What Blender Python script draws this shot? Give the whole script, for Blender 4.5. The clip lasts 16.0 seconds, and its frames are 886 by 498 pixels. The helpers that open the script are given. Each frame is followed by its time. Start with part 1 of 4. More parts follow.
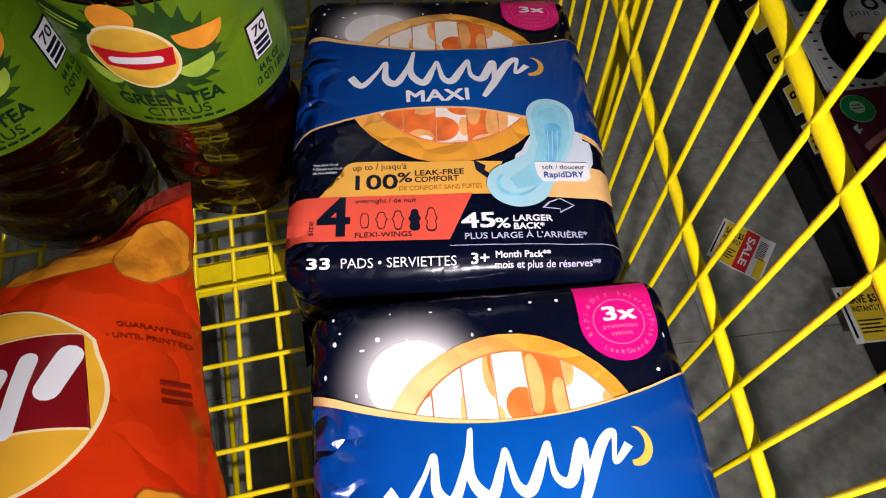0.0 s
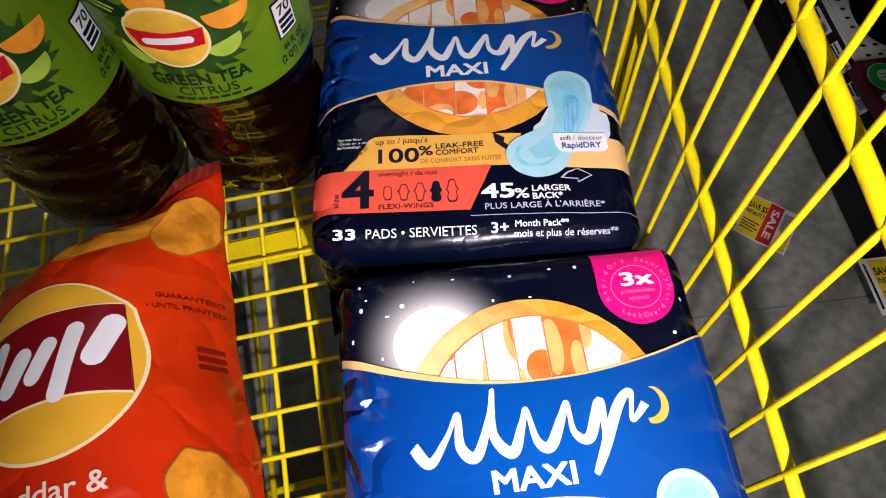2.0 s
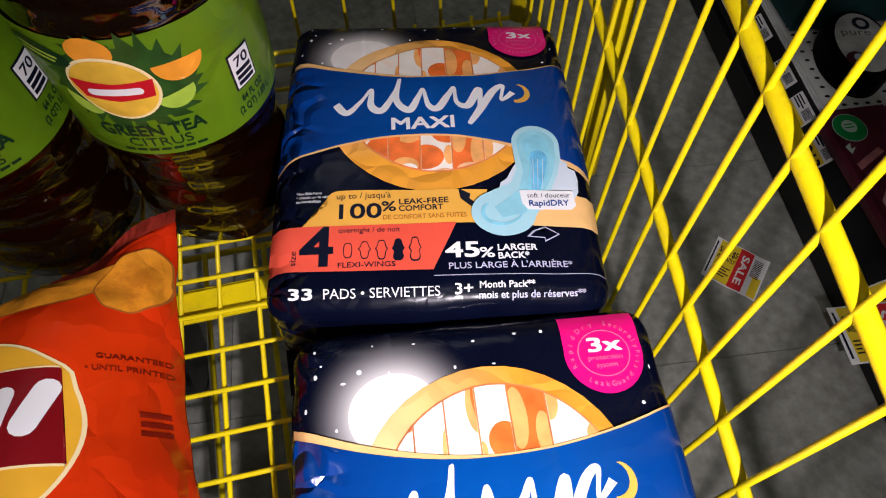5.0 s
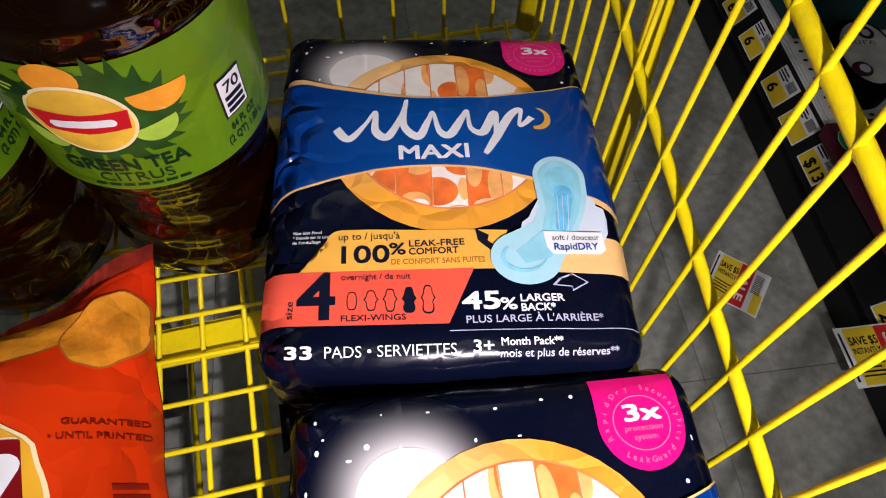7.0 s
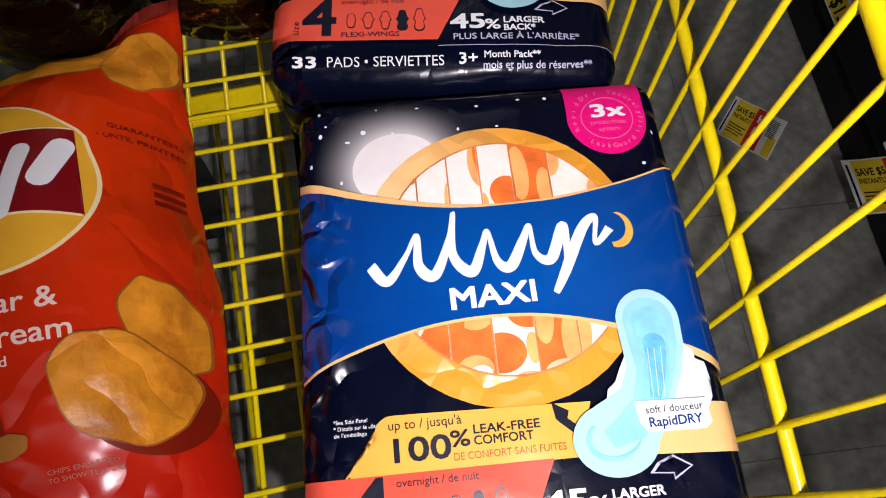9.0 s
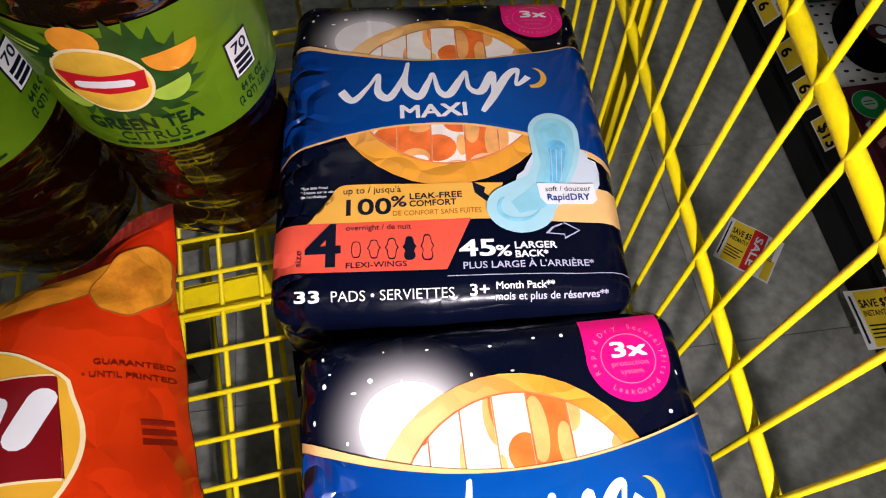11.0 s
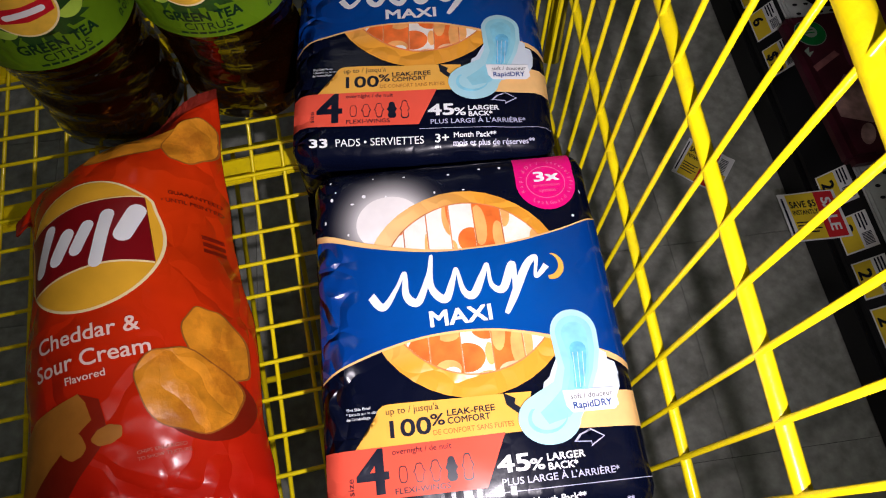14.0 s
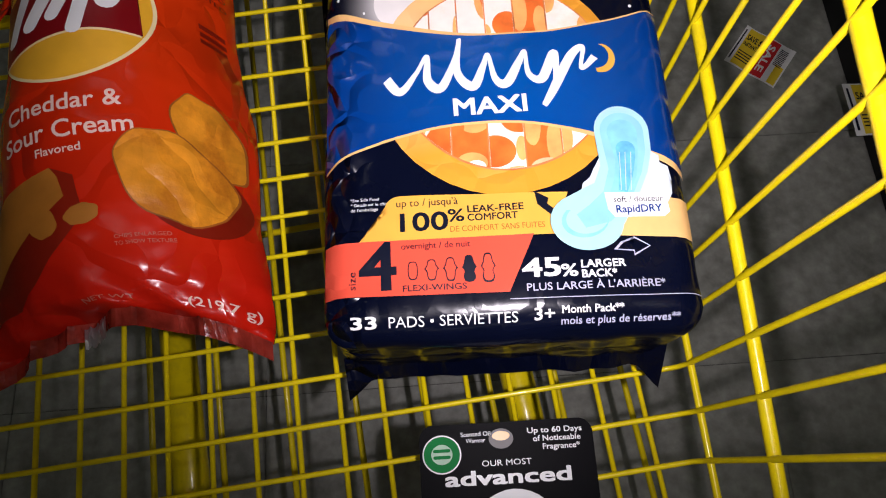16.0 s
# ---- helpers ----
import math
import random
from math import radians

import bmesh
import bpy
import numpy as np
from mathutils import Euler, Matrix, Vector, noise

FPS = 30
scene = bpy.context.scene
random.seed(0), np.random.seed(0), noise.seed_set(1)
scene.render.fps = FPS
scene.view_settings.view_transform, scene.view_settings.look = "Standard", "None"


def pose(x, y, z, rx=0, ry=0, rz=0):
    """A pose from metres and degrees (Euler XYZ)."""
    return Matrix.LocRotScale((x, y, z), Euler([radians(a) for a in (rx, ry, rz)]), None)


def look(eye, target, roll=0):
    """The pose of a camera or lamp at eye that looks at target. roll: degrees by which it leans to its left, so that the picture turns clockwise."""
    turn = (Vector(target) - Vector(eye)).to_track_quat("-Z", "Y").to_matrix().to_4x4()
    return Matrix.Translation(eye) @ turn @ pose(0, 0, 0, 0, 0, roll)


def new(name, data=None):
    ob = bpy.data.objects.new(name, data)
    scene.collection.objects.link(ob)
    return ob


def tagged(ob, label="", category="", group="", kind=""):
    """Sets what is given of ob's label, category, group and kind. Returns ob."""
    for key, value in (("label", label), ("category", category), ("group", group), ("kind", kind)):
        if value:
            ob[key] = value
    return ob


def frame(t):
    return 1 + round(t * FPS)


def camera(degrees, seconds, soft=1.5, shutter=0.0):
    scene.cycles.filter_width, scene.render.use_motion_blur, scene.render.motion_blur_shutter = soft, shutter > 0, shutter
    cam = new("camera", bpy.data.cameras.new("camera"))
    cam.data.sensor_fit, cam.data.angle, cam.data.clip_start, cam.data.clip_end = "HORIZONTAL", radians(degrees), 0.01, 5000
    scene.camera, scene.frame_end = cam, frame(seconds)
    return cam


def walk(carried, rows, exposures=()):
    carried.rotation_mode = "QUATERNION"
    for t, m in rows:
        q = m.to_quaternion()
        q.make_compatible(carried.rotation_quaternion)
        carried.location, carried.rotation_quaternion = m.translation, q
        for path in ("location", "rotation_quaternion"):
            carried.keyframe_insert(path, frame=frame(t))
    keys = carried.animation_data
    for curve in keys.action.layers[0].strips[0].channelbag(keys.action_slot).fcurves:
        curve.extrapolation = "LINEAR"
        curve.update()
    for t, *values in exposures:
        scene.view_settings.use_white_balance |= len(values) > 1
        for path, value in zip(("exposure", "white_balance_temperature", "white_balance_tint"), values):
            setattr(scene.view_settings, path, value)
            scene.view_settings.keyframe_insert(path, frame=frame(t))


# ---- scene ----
cam = camera(71.2, 16.0, soft=1.1)
PATH = [
    (0, (0.035, 0.144, 0.774), (0.3, 1.022, -1.003), 3.4),
    (0.5, (0.033, 0.106, 0.773), (0.252, 0.93, -1.036), 1.2),
    (1, (0.033, 0.106, 0.774), (0.205, 0.915, -1.047), -1.4),
    (1.5, (0.033, 0.114, 0.774), (0.203, 0.917, -1.05), -1.5),
    (2, (0.033, 0.133, 0.781), (0.215, 0.978, -1.022), -1.5),
    (2.5, (0.033, 0.138, 0.787), (0.235, 1.046, -0.984), -1.5),
    (3, (0.034, 0.139, 0.785), (0.238, 1.037, -0.99), -1.3),
    (3.5, (0.036, 0.134, 0.791), (0.239, 1.058, -0.971), -1.3),
    (3.7, (0.034, 0.137, 0.796), (0.253, 1.06, -0.965), -0.7),
    (5.8, (0.051, 0.152, 0.763), (0.327, 1.059, -0.998), 3.7),
    (6, (0.046, 0.127, 0.762), (0.274, 0.948, -1.047), 2.3),
    (6.2, (0.04, 0.112, 0.761), (0.242, 0.859, -1.083), 1.1),
    (6.5, (0.038, 0.138, 0.759), (0.269, 0.938, -1.059), 3.6),
    (7, (0.039, 0.198, 0.755), (0.372, 1.071, -1.013), 7.4),
    (7.5, (0.043, 0.183, 0.753), (0.366, 1.059, -1.015), 6.9),
    (8, (0.041, 0.137, 0.757), (0.31, 0.977, -1.038), 4.6),
    (8.5, (0.039, 0.093, 0.75), (0.225, 0.778, -1.12), 2.1),
    (9, (0.035, 0.082, 0.748), (0.21, 0.752, -1.128), 1.8),
    (9.5, (0.038, 0.102, 0.751), (0.197, 0.804, -1.115), 0.1),
    (10, (0.042, 0.154, 0.764), (0.286, 0.968, -1.047), 3.2),
    (10.2, (0.046, 0.165, 0.763), (0.295, 0.989, -1.043), 3.2),
    (12.3, (0.042, 0.175, 0.769), (0.295, 1.043, -1.015), 2.4),
    (12.5, (0.042, 0.166, 0.768), (0.284, 1.037, -1.015), 2.2),
    (13, (0.043, 0.127, 0.77), (0.25, 0.957, -1.038), 0.7),
    (13.5, (0.038, 0.056, 0.817), (0.237, 0.737, -1.053), 3.2),
    (14, (0.036, 0.049, 0.848), (0.243, 0.792, -0.997), 1.6),
    (14.5, (0.037, 0.045, 0.846), (0.219, 0.784, -1.003), 0.0),
    (15, (0.034, 0.038, 0.817), (0.188, 0.703, -1.063), -0.5),
    (15.5, (0.025, 0.02, 0.78), (0.16, 0.614, -1.125), 0.5),
    (16, (0.023, -0.011, 0.768), (0.127, 0.577, -1.141), -0.2),
]
walk(cam, [(t, look(eye, target, roll)) for t, eye, target, roll in PATH], [(0, 0.12), (2.5, 0.2), (3.5, 0.15), (6, 0.14), (6.5, -0.15), (7, 0.35), (7.5, 0.36), (8, 0.15), (8.5, -0.06), (9, -0.42), (9.5, -0.46), (10, -0.15), (12.5, 0.4), (13.2, 0.05), (14, -0.28), (16, -0.42)])


# ---- light ----
world = bpy.data.worlds.new("store_world")
scene.world = world
world.use_nodes = True
world.node_tree.nodes["Background"].inputs[0].default_value = (0.9, 0.95, 1.0, 1)
world.node_tree.nodes["Background"].inputs[1].default_value = 0.005


def tube_light(x, y, z, sx, sy, power):
    data = bpy.data.lights.new("ceiling_tube", "AREA")
    data.shape, data.size, data.size_y, data.energy = "RECTANGLE", sx, sy, power
    data.color = (1.0, 0.985, 0.95)
    ob = new("ceiling_tube", data)
    ob.matrix_world = pose(x, y, z)
    return ob


TUBES = [(0.1, -0.55, 3.5), (0.1, 2.6, 3), (0.1, -3.6, 2)]
for x, y, p in TUBES:
    tube_light(x, y, 3.2, 2.4, 0.06, p)
# the torch of the phone that films
torch = bpy.data.lights.new("phone_torch", "SPOT")
torch.energy, torch.spot_size, torch.spot_blend, torch.shadow_soft_size = 12.3, radians(101), 1.0, 0.005
torch.color = (0.98, 0.89, 0.98)
torch_ob = new("phone_torch", torch)
torch_ob.matrix_world = look((0.076, -0.022, 0.80), (0.130, 0.240, 0.42))


# ---- materials ----
def mat(name, base, rough=0.5, vary=0.12, scale=18.0, bump=0.0, bscale=120.0, coat=0.0, metal=0.0, dirt=None, dirt_scale=6.0, dirt_amount=0.5, spec=0.3, crease=0.0, cscale=26.0, edge=0.0, radial=None):
    """radial: (x, y, inner and outer radius, outer colour, curve) of a colour gradient."""
    m = bpy.data.materials.new(name)
    m.use_nodes = True
    nt = m.node_tree
    n, l = nt.nodes, nt.links
    b = n["Principled BSDF"]
    b.inputs["Roughness"].default_value = rough
    b.inputs["Metallic"].default_value = metal
    b.inputs["Coat Weight"].default_value = coat
    b.inputs["Coat Roughness"].default_value = 0.12
    b.inputs["Specular IOR Level"].default_value = spec
    tc = n.new("ShaderNodeTexCoord")
    nz = n.new("ShaderNodeTexNoise")
    nz.inputs["Scale"].default_value, nz.inputs["Detail"].default_value = scale, 6
    l.new(tc.outputs["Object"], nz.inputs["Vector"])
    ramp = n.new("ShaderNodeMapRange")
    ramp.inputs[1].default_value, ramp.inputs[2].default_value = 0.3, 0.7
    ramp.inputs[3].default_value, ramp.inputs[4].default_value = 1 - vary, 1 + vary
    l.new(nz.outputs["Fac"], ramp.inputs[0])
    mul = n.new("ShaderNodeVectorMath")
    mul.operation = "SCALE"
    mul.inputs[0].default_value = base
    l.new(ramp.outputs[0], mul.inputs["Scale"])
    out = mul.outputs[0]
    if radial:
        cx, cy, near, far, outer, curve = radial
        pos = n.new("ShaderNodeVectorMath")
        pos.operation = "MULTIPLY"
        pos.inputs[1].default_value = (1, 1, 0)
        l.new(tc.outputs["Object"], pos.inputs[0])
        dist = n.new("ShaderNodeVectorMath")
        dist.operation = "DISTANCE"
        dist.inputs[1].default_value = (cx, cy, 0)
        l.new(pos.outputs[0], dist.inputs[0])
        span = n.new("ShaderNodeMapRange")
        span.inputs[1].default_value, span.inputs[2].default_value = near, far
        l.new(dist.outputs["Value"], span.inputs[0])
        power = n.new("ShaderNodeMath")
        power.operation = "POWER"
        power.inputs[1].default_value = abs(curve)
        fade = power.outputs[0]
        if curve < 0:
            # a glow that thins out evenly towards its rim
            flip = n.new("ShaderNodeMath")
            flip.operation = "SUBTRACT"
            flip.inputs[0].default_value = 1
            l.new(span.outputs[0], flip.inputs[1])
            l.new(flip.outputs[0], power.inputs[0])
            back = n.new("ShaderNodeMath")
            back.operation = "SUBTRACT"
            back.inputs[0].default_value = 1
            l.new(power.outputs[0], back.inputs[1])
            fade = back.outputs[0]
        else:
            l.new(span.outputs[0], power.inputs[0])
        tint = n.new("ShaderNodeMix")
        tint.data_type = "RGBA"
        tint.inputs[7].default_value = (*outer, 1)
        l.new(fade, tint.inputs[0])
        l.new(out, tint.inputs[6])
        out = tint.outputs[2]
    if dirt:
        nd = n.new("ShaderNodeTexNoise")
        nd.inputs["Scale"].default_value, nd.inputs["Detail"].default_value = dirt_scale, 8
        nd.inputs["Roughness"].default_value = 0.7
        l.new(tc.outputs["Object"], nd.inputs["Vector"])
        mr = n.new("ShaderNodeMapRange")
        mr.inputs[1].default_value, mr.inputs[2].default_value = 0.5, 0.72
        mr.inputs[3].default_value, mr.inputs[4].default_value = 0, dirt_amount
        l.new(nd.outputs["Fac"], mr.inputs[0])
        mix = n.new("ShaderNodeMix")
        mix.data_type = "RGBA"
        mix.inputs[7].default_value = (*dirt, 1)
        l.new(mr.outputs[0], mix.inputs[0])
        l.new(out, mix.inputs[6])
        out = mix.outputs[2]
    l.new(out, b.inputs["Base Color"])
    normal = None
    if crease:
        # crumpled film: facets whose edges catch the light, stronger towards the pack's sides
        wob = n.new("ShaderNodeTexNoise")
        wob.inputs["Scale"].default_value = 22
        l.new(tc.outputs["Object"], wob.inputs["Vector"])
        add = n.new("ShaderNodeVectorMath")
        add.operation = "MULTIPLY_ADD"
        add.inputs[1].default_value = (0.05, 0.05, 0.05)
        l.new(wob.outputs["Color"], add.inputs[0])
        l.new(tc.outputs["Object"], add.inputs[2])
        vor = n.new("ShaderNodeTexVoronoi")
        vor.feature = "DISTANCE_TO_EDGE"
        vor.inputs["Scale"].default_value = cscale
        l.new(add.outputs[0], vor.inputs["Vector"])
        cm = n.new("ShaderNodeMapRange")
        cm.inputs[1].default_value, cm.inputs[2].default_value = 0.0, 0.22
        l.new(vor.outputs["Distance"], cm.inputs[0])
        cb = n.new("ShaderNodeBump")
        cb.inputs["Distance"].default_value = 0.006
        l.new(cm.outputs[0], cb.inputs["Height"])
        if edge:
            sx = n.new("ShaderNodeSeparateXYZ")
            l.new(tc.outputs["Object"], sx.inputs[0])
            em = n.new("ShaderNodeMapRange")
            em.inputs[1].default_value, em.inputs[2].default_value = -edge * 0.82, -edge * 1.08
            em.inputs[3].default_value, em.inputs[4].default_value = crease * 0.05, crease
            l.new(sx.outputs["X"], em.inputs[0])
            l.new(em.outputs[0], cb.inputs["Strength"])
        else:
            cb.inputs["Strength"].default_value = crease
        normal = cb.outputs[0]
        l.new(normal, b.inputs["Normal"])
    if bump:
        nb = n.new("ShaderNodeTexNoise")
        nb.inputs["Scale"].default_value, nb.inputs["Detail"].default_value = bscale, 5
        l.new(tc.outputs["Object"], nb.inputs["Vector"])
        bp = n.new("ShaderNodeBump")
        bp.inputs["Strength"].default_value, bp.inputs["Distance"].default_value = bump, 0.002
        l.new(nb.outputs["Fac"], bp.inputs["Height"])
        if normal:
            l.new(normal, bp.inputs["Normal"])
        l.new(bp.outputs[0], b.inputs["Normal"])
    return m


YELLOW = mat("cart_yellow_paint", (0.84, 0.66, 0.005), 0.32, 0.08, 40, 0.15, 300, 0.3, dirt=(0.34, 0.24, 0.03), dirt_scale=60, dirt_amount=0.32)
FLOOR = mat("vinyl_tile", (0.29, 0.295, 0.255), 0.5, 0.26, 60, 0.08, 120, dirt=(0.10, 0.10, 0.083), dirt_scale=9, dirt_amount=0.7)
GROUT = mat("tile_joint", (0.085, 0.082, 0.072), 0.8, 0.5, 9)
NAVY = mat("navy_film", (0.0018, 0.0030, 0.012), 0.20, 0.1, 30, 0.10, 60, 0.0, spec=0.20, crease=1.0, cscale=34, edge=0.080)
BLUE = mat("blue_film", (0.001, 0.078, 0.36), 0.18, 0.16, 14, 0.08, 60, 0.0, spec=0.34, crease=1.0, cscale=34, edge=0.080, radial=(0.005, 0.02, 0.01, 0.085, (0.001, 0.038, 0.22), 1.0))
TAN = mat("tan_print", (0.86, 0.52, 0.20), 0.3, 0.08, 60)
GOLD = mat("gold_print", (0.80, 0.44, 0.07), 0.3, 0.15, 30)
OVALGOLD = mat("oval_gold_print", (0.90, 0.58, 0.26), 0.26, 0.06, 30, crease=0.3, radial=(-0.050, 0.050, 0.012, 0.075, (0.80, 0.34, 0.035), 1.0))
RED = mat("coral_print", (0.80, 0.095, 0.055), 0.22, 0.05, 30, 0.04, 60, spec=0.15, crease=0.4, edge=0.088)
PINK = mat("magenta_print", (0.78, 0.004, 0.19), 0.28, 0.05, 30)
PINK2 = mat("rose_print", (0.85, 0.16, 0.36), 0.3, 0.05)
WHITE = mat("white_print", (0.82, 0.83, 0.84), 0.3, 0.03)
GREYTX = mat("lilac_print", (0.50, 0.50, 0.66), 0.3, 0.03)
INK = mat("dark_print", (0.004, 0.006, 0.018), 0.3, 0.05)
CREAM = mat("cream_print", (0.90, 0.84, 0.76), 0.3, 0.05, 120, dirt=(0.90, 0.62, 0.40), dirt_scale=45, dirt_amount=0.5)
CREAM2 = mat("apricot_print", (0.88, 0.50, 0.28), 0.3, 0.12, 90)
ROLLO = mat("roll_orange_print", (0.86, 0.17, 0.03), 0.3, 0.30, 70)
ROLLT = mat("roll_amber_print", (0.90, 0.42, 0.13), 0.3, 0.25, 70)
ROLLGAP = mat("roll_gap_print", (0.68, 0.22, 0.07), 0.3, 0.35, 60)
CYAN = mat("pale_cyan_print", (0.38, 0.66, 0.74), 0.3, 0.05, 60)
CYAN2 = mat("sky_print", (0.24, 0.60, 0.74), 0.3, 0.12, 120)
WING = mat("wing_print", (0.60, 0.68, 0.76), 0.3, 0.04)
# torch falloff painted into the foil colour: orange at upper right, darker red outward
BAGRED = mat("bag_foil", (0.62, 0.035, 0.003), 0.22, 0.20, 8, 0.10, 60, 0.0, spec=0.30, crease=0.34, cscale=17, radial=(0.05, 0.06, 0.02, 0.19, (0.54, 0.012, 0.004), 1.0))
SEALRED = mat("seal_foil", (0.48, 0.05, 0.03), 0.25, 0.5, 60, 0.5, 160, 0.0, spec=0.6)
BAGDARK = mat("bag_dark_print", (0.22, 0.012, 0.004), 0.3, 0.2, 20)
MAROON = mat("maroon_print", (0.20, 0.004, 0.008), 0.3, 0.08)
LOGOYEL = mat("logo_yellow_print", (0.80, 0.42, 0.03), 0.3, 0.15, 22)
PALEYEL = mat("pale_yellow_print", (0.90, 0.74, 0.40), 0.3, 0.05)
PALETX = mat("pale_pink_print", (0.86, 0.62, 0.52), 0.3, 0.05)
CHIP = mat("crisp_print", (0.72, 0.27, 0.018), 0.36, 0.22, 60, 0.25, 200, dirt=(0.36, 0.075, 0.006), dirt_scale=26, dirt_amount=0.85, crease=0.3, cscale=20)
CHIPRIM = mat("crisp_rim_print", (0.34, 0.10, 0.015), 0.4, 0.3, 60)
FINETX = mat("dull_rose_print", (0.50, 0.16, 0.11), 0.35, 0.1)
CHEESE = mat("cheese_print", (0.40, 0.15, 0.02), 0.4, 0.2, 40)
FOIL = mat("foil_inside", (0.75, 0.76, 0.78), 0.3, 0.1, 60, 0.2, 90, metal=0.8)
LABEL = mat("green_label_film", (0.105, 0.215, 0.007), 0.30, 0.16, 26, 0.35, 45, crease=0.12, cscale=30)
LEAF = mat("leaf_print", (0.02, 0.07, 0.012), 0.35, 0.4, 90)
LEMON = mat("lemon_print", (0.82, 0.50, 0.05), 0.35, 0.2, 60)
LIME = mat("lime_print", (0.36, 0.55, 0.06), 0.35, 0.2, 60)
CITRUS = mat("orange_slice_print", (0.85, 0.33, 0.03), 0.35, 0.15, 80)
RIBBON = mat("red_ribbon_print", (0.55, 0.008, 0.02), 0.35, 0.1)
CAP = mat("green_cap_plastic", (0.03, 0.20, 0.02), 0.4, 0.1)
BLACK = mat("black_steel", (0.008, 0.008, 0.009), 0.45, 0.2, 20, 0.05, 100)
SHELFW = mat("shelf_white_enamel", (0.62, 0.63, 0.60), 0.4, 0.08, 20, dirt=(0.3, 0.29, 0.26), dirt_scale=12)
TAGY = mat("tag_yellow", (0.80, 0.58, 0.03), 0.5, 0.05)
TAGR = mat("tag_red", (0.60, 0.02, 0.025), 0.5, 0.05)
TAGW = mat("tag_white", (0.78, 0.78, 0.76), 0.5, 0.05)
PLUM = mat("plum_box", (0.070, 0.012, 0.022), 0.35, 0.3, 25)
DARKBOX = mat("black_card", (0.003, 0.003, 0.004), 0.42, 0.2, 30, spec=0.03)
TEAL = mat("teal_box", (0.006, 0.05, 0.05), 0.4, 0.3, 25)
DISC = mat("green_disc_print", (0.008, 0.22, 0.05), 0.45, 0.15, 40, spec=0.05)
CEIL = mat("ceiling_panel", (0.60, 0.60, 0.58), 0.8, 0.05, 8)
WALL = mat("store_wall", (0.36, 0.36, 0.35), 0.8, 0.08, 3)


def glow(name, strength):
    m = bpy.data.materials.new(name)
    m.use_nodes = True
    b = m.node_tree.nodes["Principled BSDF"]
    b.inputs["Emission Color"].default_value = (1, 0.98, 0.94, 1)
    b.inputs["Emission Strength"].default_value = strength
    return m


def tea_material():
    m = bpy.data.materials.new("brown_tea_in_clear_plastic")
    m.use_nodes = True
    nt = m.node_tree
    b = nt.nodes["Principled BSDF"]
    b.inputs["Base Color"].default_value = (0.034, 0.0075, 0.0008, 1)
    b.inputs["Roughness"].default_value = 0.035
    b.inputs["IOR"].default_value = 1.36
    b.inputs["Transmission Weight"].default_value = 0.85
    b.inputs["Coat Weight"].default_value = 1.0
    b.inputs["Coat Roughness"].default_value = 0.03
    nz = nt.nodes.new("ShaderNodeTexNoise")
    nz.inputs["Scale"].default_value = 42
    tc = nt.nodes.new("ShaderNodeTexCoord")
    nt.links.new(tc.outputs["Object"], nz.inputs["Vector"])
    bp = nt.nodes.new("ShaderNodeBump")
    bp.inputs["Strength"].default_value, bp.inputs["Distance"].default_value = 0.5, 0.005
    nt.links.new(nz.outputs["Fac"], bp.inputs["Height"])
    nt.links.new(bp.outputs[0], b.inputs["Normal"])
    nt.links.new(bp.outputs[0], b.inputs["Coat Normal"])
    return m


TEA = tea_material()


# ---- building helpers ----
def part(name, bm, material, parent=None, label="", smooth=False):
    me = bpy.data.meshes.new(name)
    bmesh.ops.recalc_face_normals(bm, faces=bm.faces[:])
    if smooth:
        for f in bm.faces:
            f.smooth = True
    bm.to_mesh(me)
    bm.free()
    me.materials.append(material)
    ob = new(name, me)
    if parent:
        ob.parent = parent
    if label:
        ob["label"] = label
    return ob


def thing(name, m, label, category, group="", kind=""):
    ob = new(name)
    ob.empty_display_size = 0.02
    ob.matrix_world = m
    return tagged(ob, label, category, group, kind)


def tube(bm, pts, r, seg=8, flat=1.0):
    """A round rod through the points, closed at its ends."""
    pts = [Vector(p) for p in pts]
    rings = []
    for i, p in enumerate(pts):
        d = (pts[min(i + 1, len(pts) - 1)] - pts[max(i - 1, 0)]).normalized()
        side = d.cross(Vector((0, 0, 1)))
        if side.length < 1e-3:
            side = d.cross(Vector((0, 1, 0)))
        side.normalize()
        up = side.cross(d).normalized()
        rings.append([bm.verts.new(p + side * math.cos(a) * r + up * math.sin(a) * r * flat) for a in (2 * math.pi * k / seg for k in range(seg))])
    for a, b in zip(rings, rings[1:]):
        for k in range(seg):
            bm.faces.new((a[k], a[(k + 1) % seg], b[(k + 1) % seg], b[k]))
    bm.faces.new(rings[0][::-1])
    bm.faces.new(rings[-1])


def box(bm, x0, x1, y0, y1, z0, z1, bevel=0.0):
    r = bmesh.ops.create_cube(bm, size=1)
    vs = r["verts"]
    for v in vs:
        v.co = Vector((x0 if v.co.x < 0 else x1, y0 if v.co.y < 0 else y1, z0 if v.co.z < 0 else z1))
    if bevel:
        es = list({e for v in vs for e in v.link_edges})
        bmesh.ops.bevel(bm, geom=es, offset=bevel, segments=2, affect="EDGES")


def rounded_rod(bm, p, q, r):
    tube(bm, [p, q], r)


# shapes of print: closed outlines in the plane of a pack's face
def ell(cx, cy, rx, ry, rot=0, n=40, a0=0, a1=360):
    c, s = math.cos(radians(rot)), math.sin(radians(rot))
    out = []
    full = abs(a1 - a0) >= 359.9
    for k in range(n if full else n + 1):
        a = radians(a0 + (a1 - a0) * k / n)
        x, y = rx * math.cos(a), ry * math.sin(a)
        out.append((cx + c * x - s * y, cy + s * x + c * y))
    return out


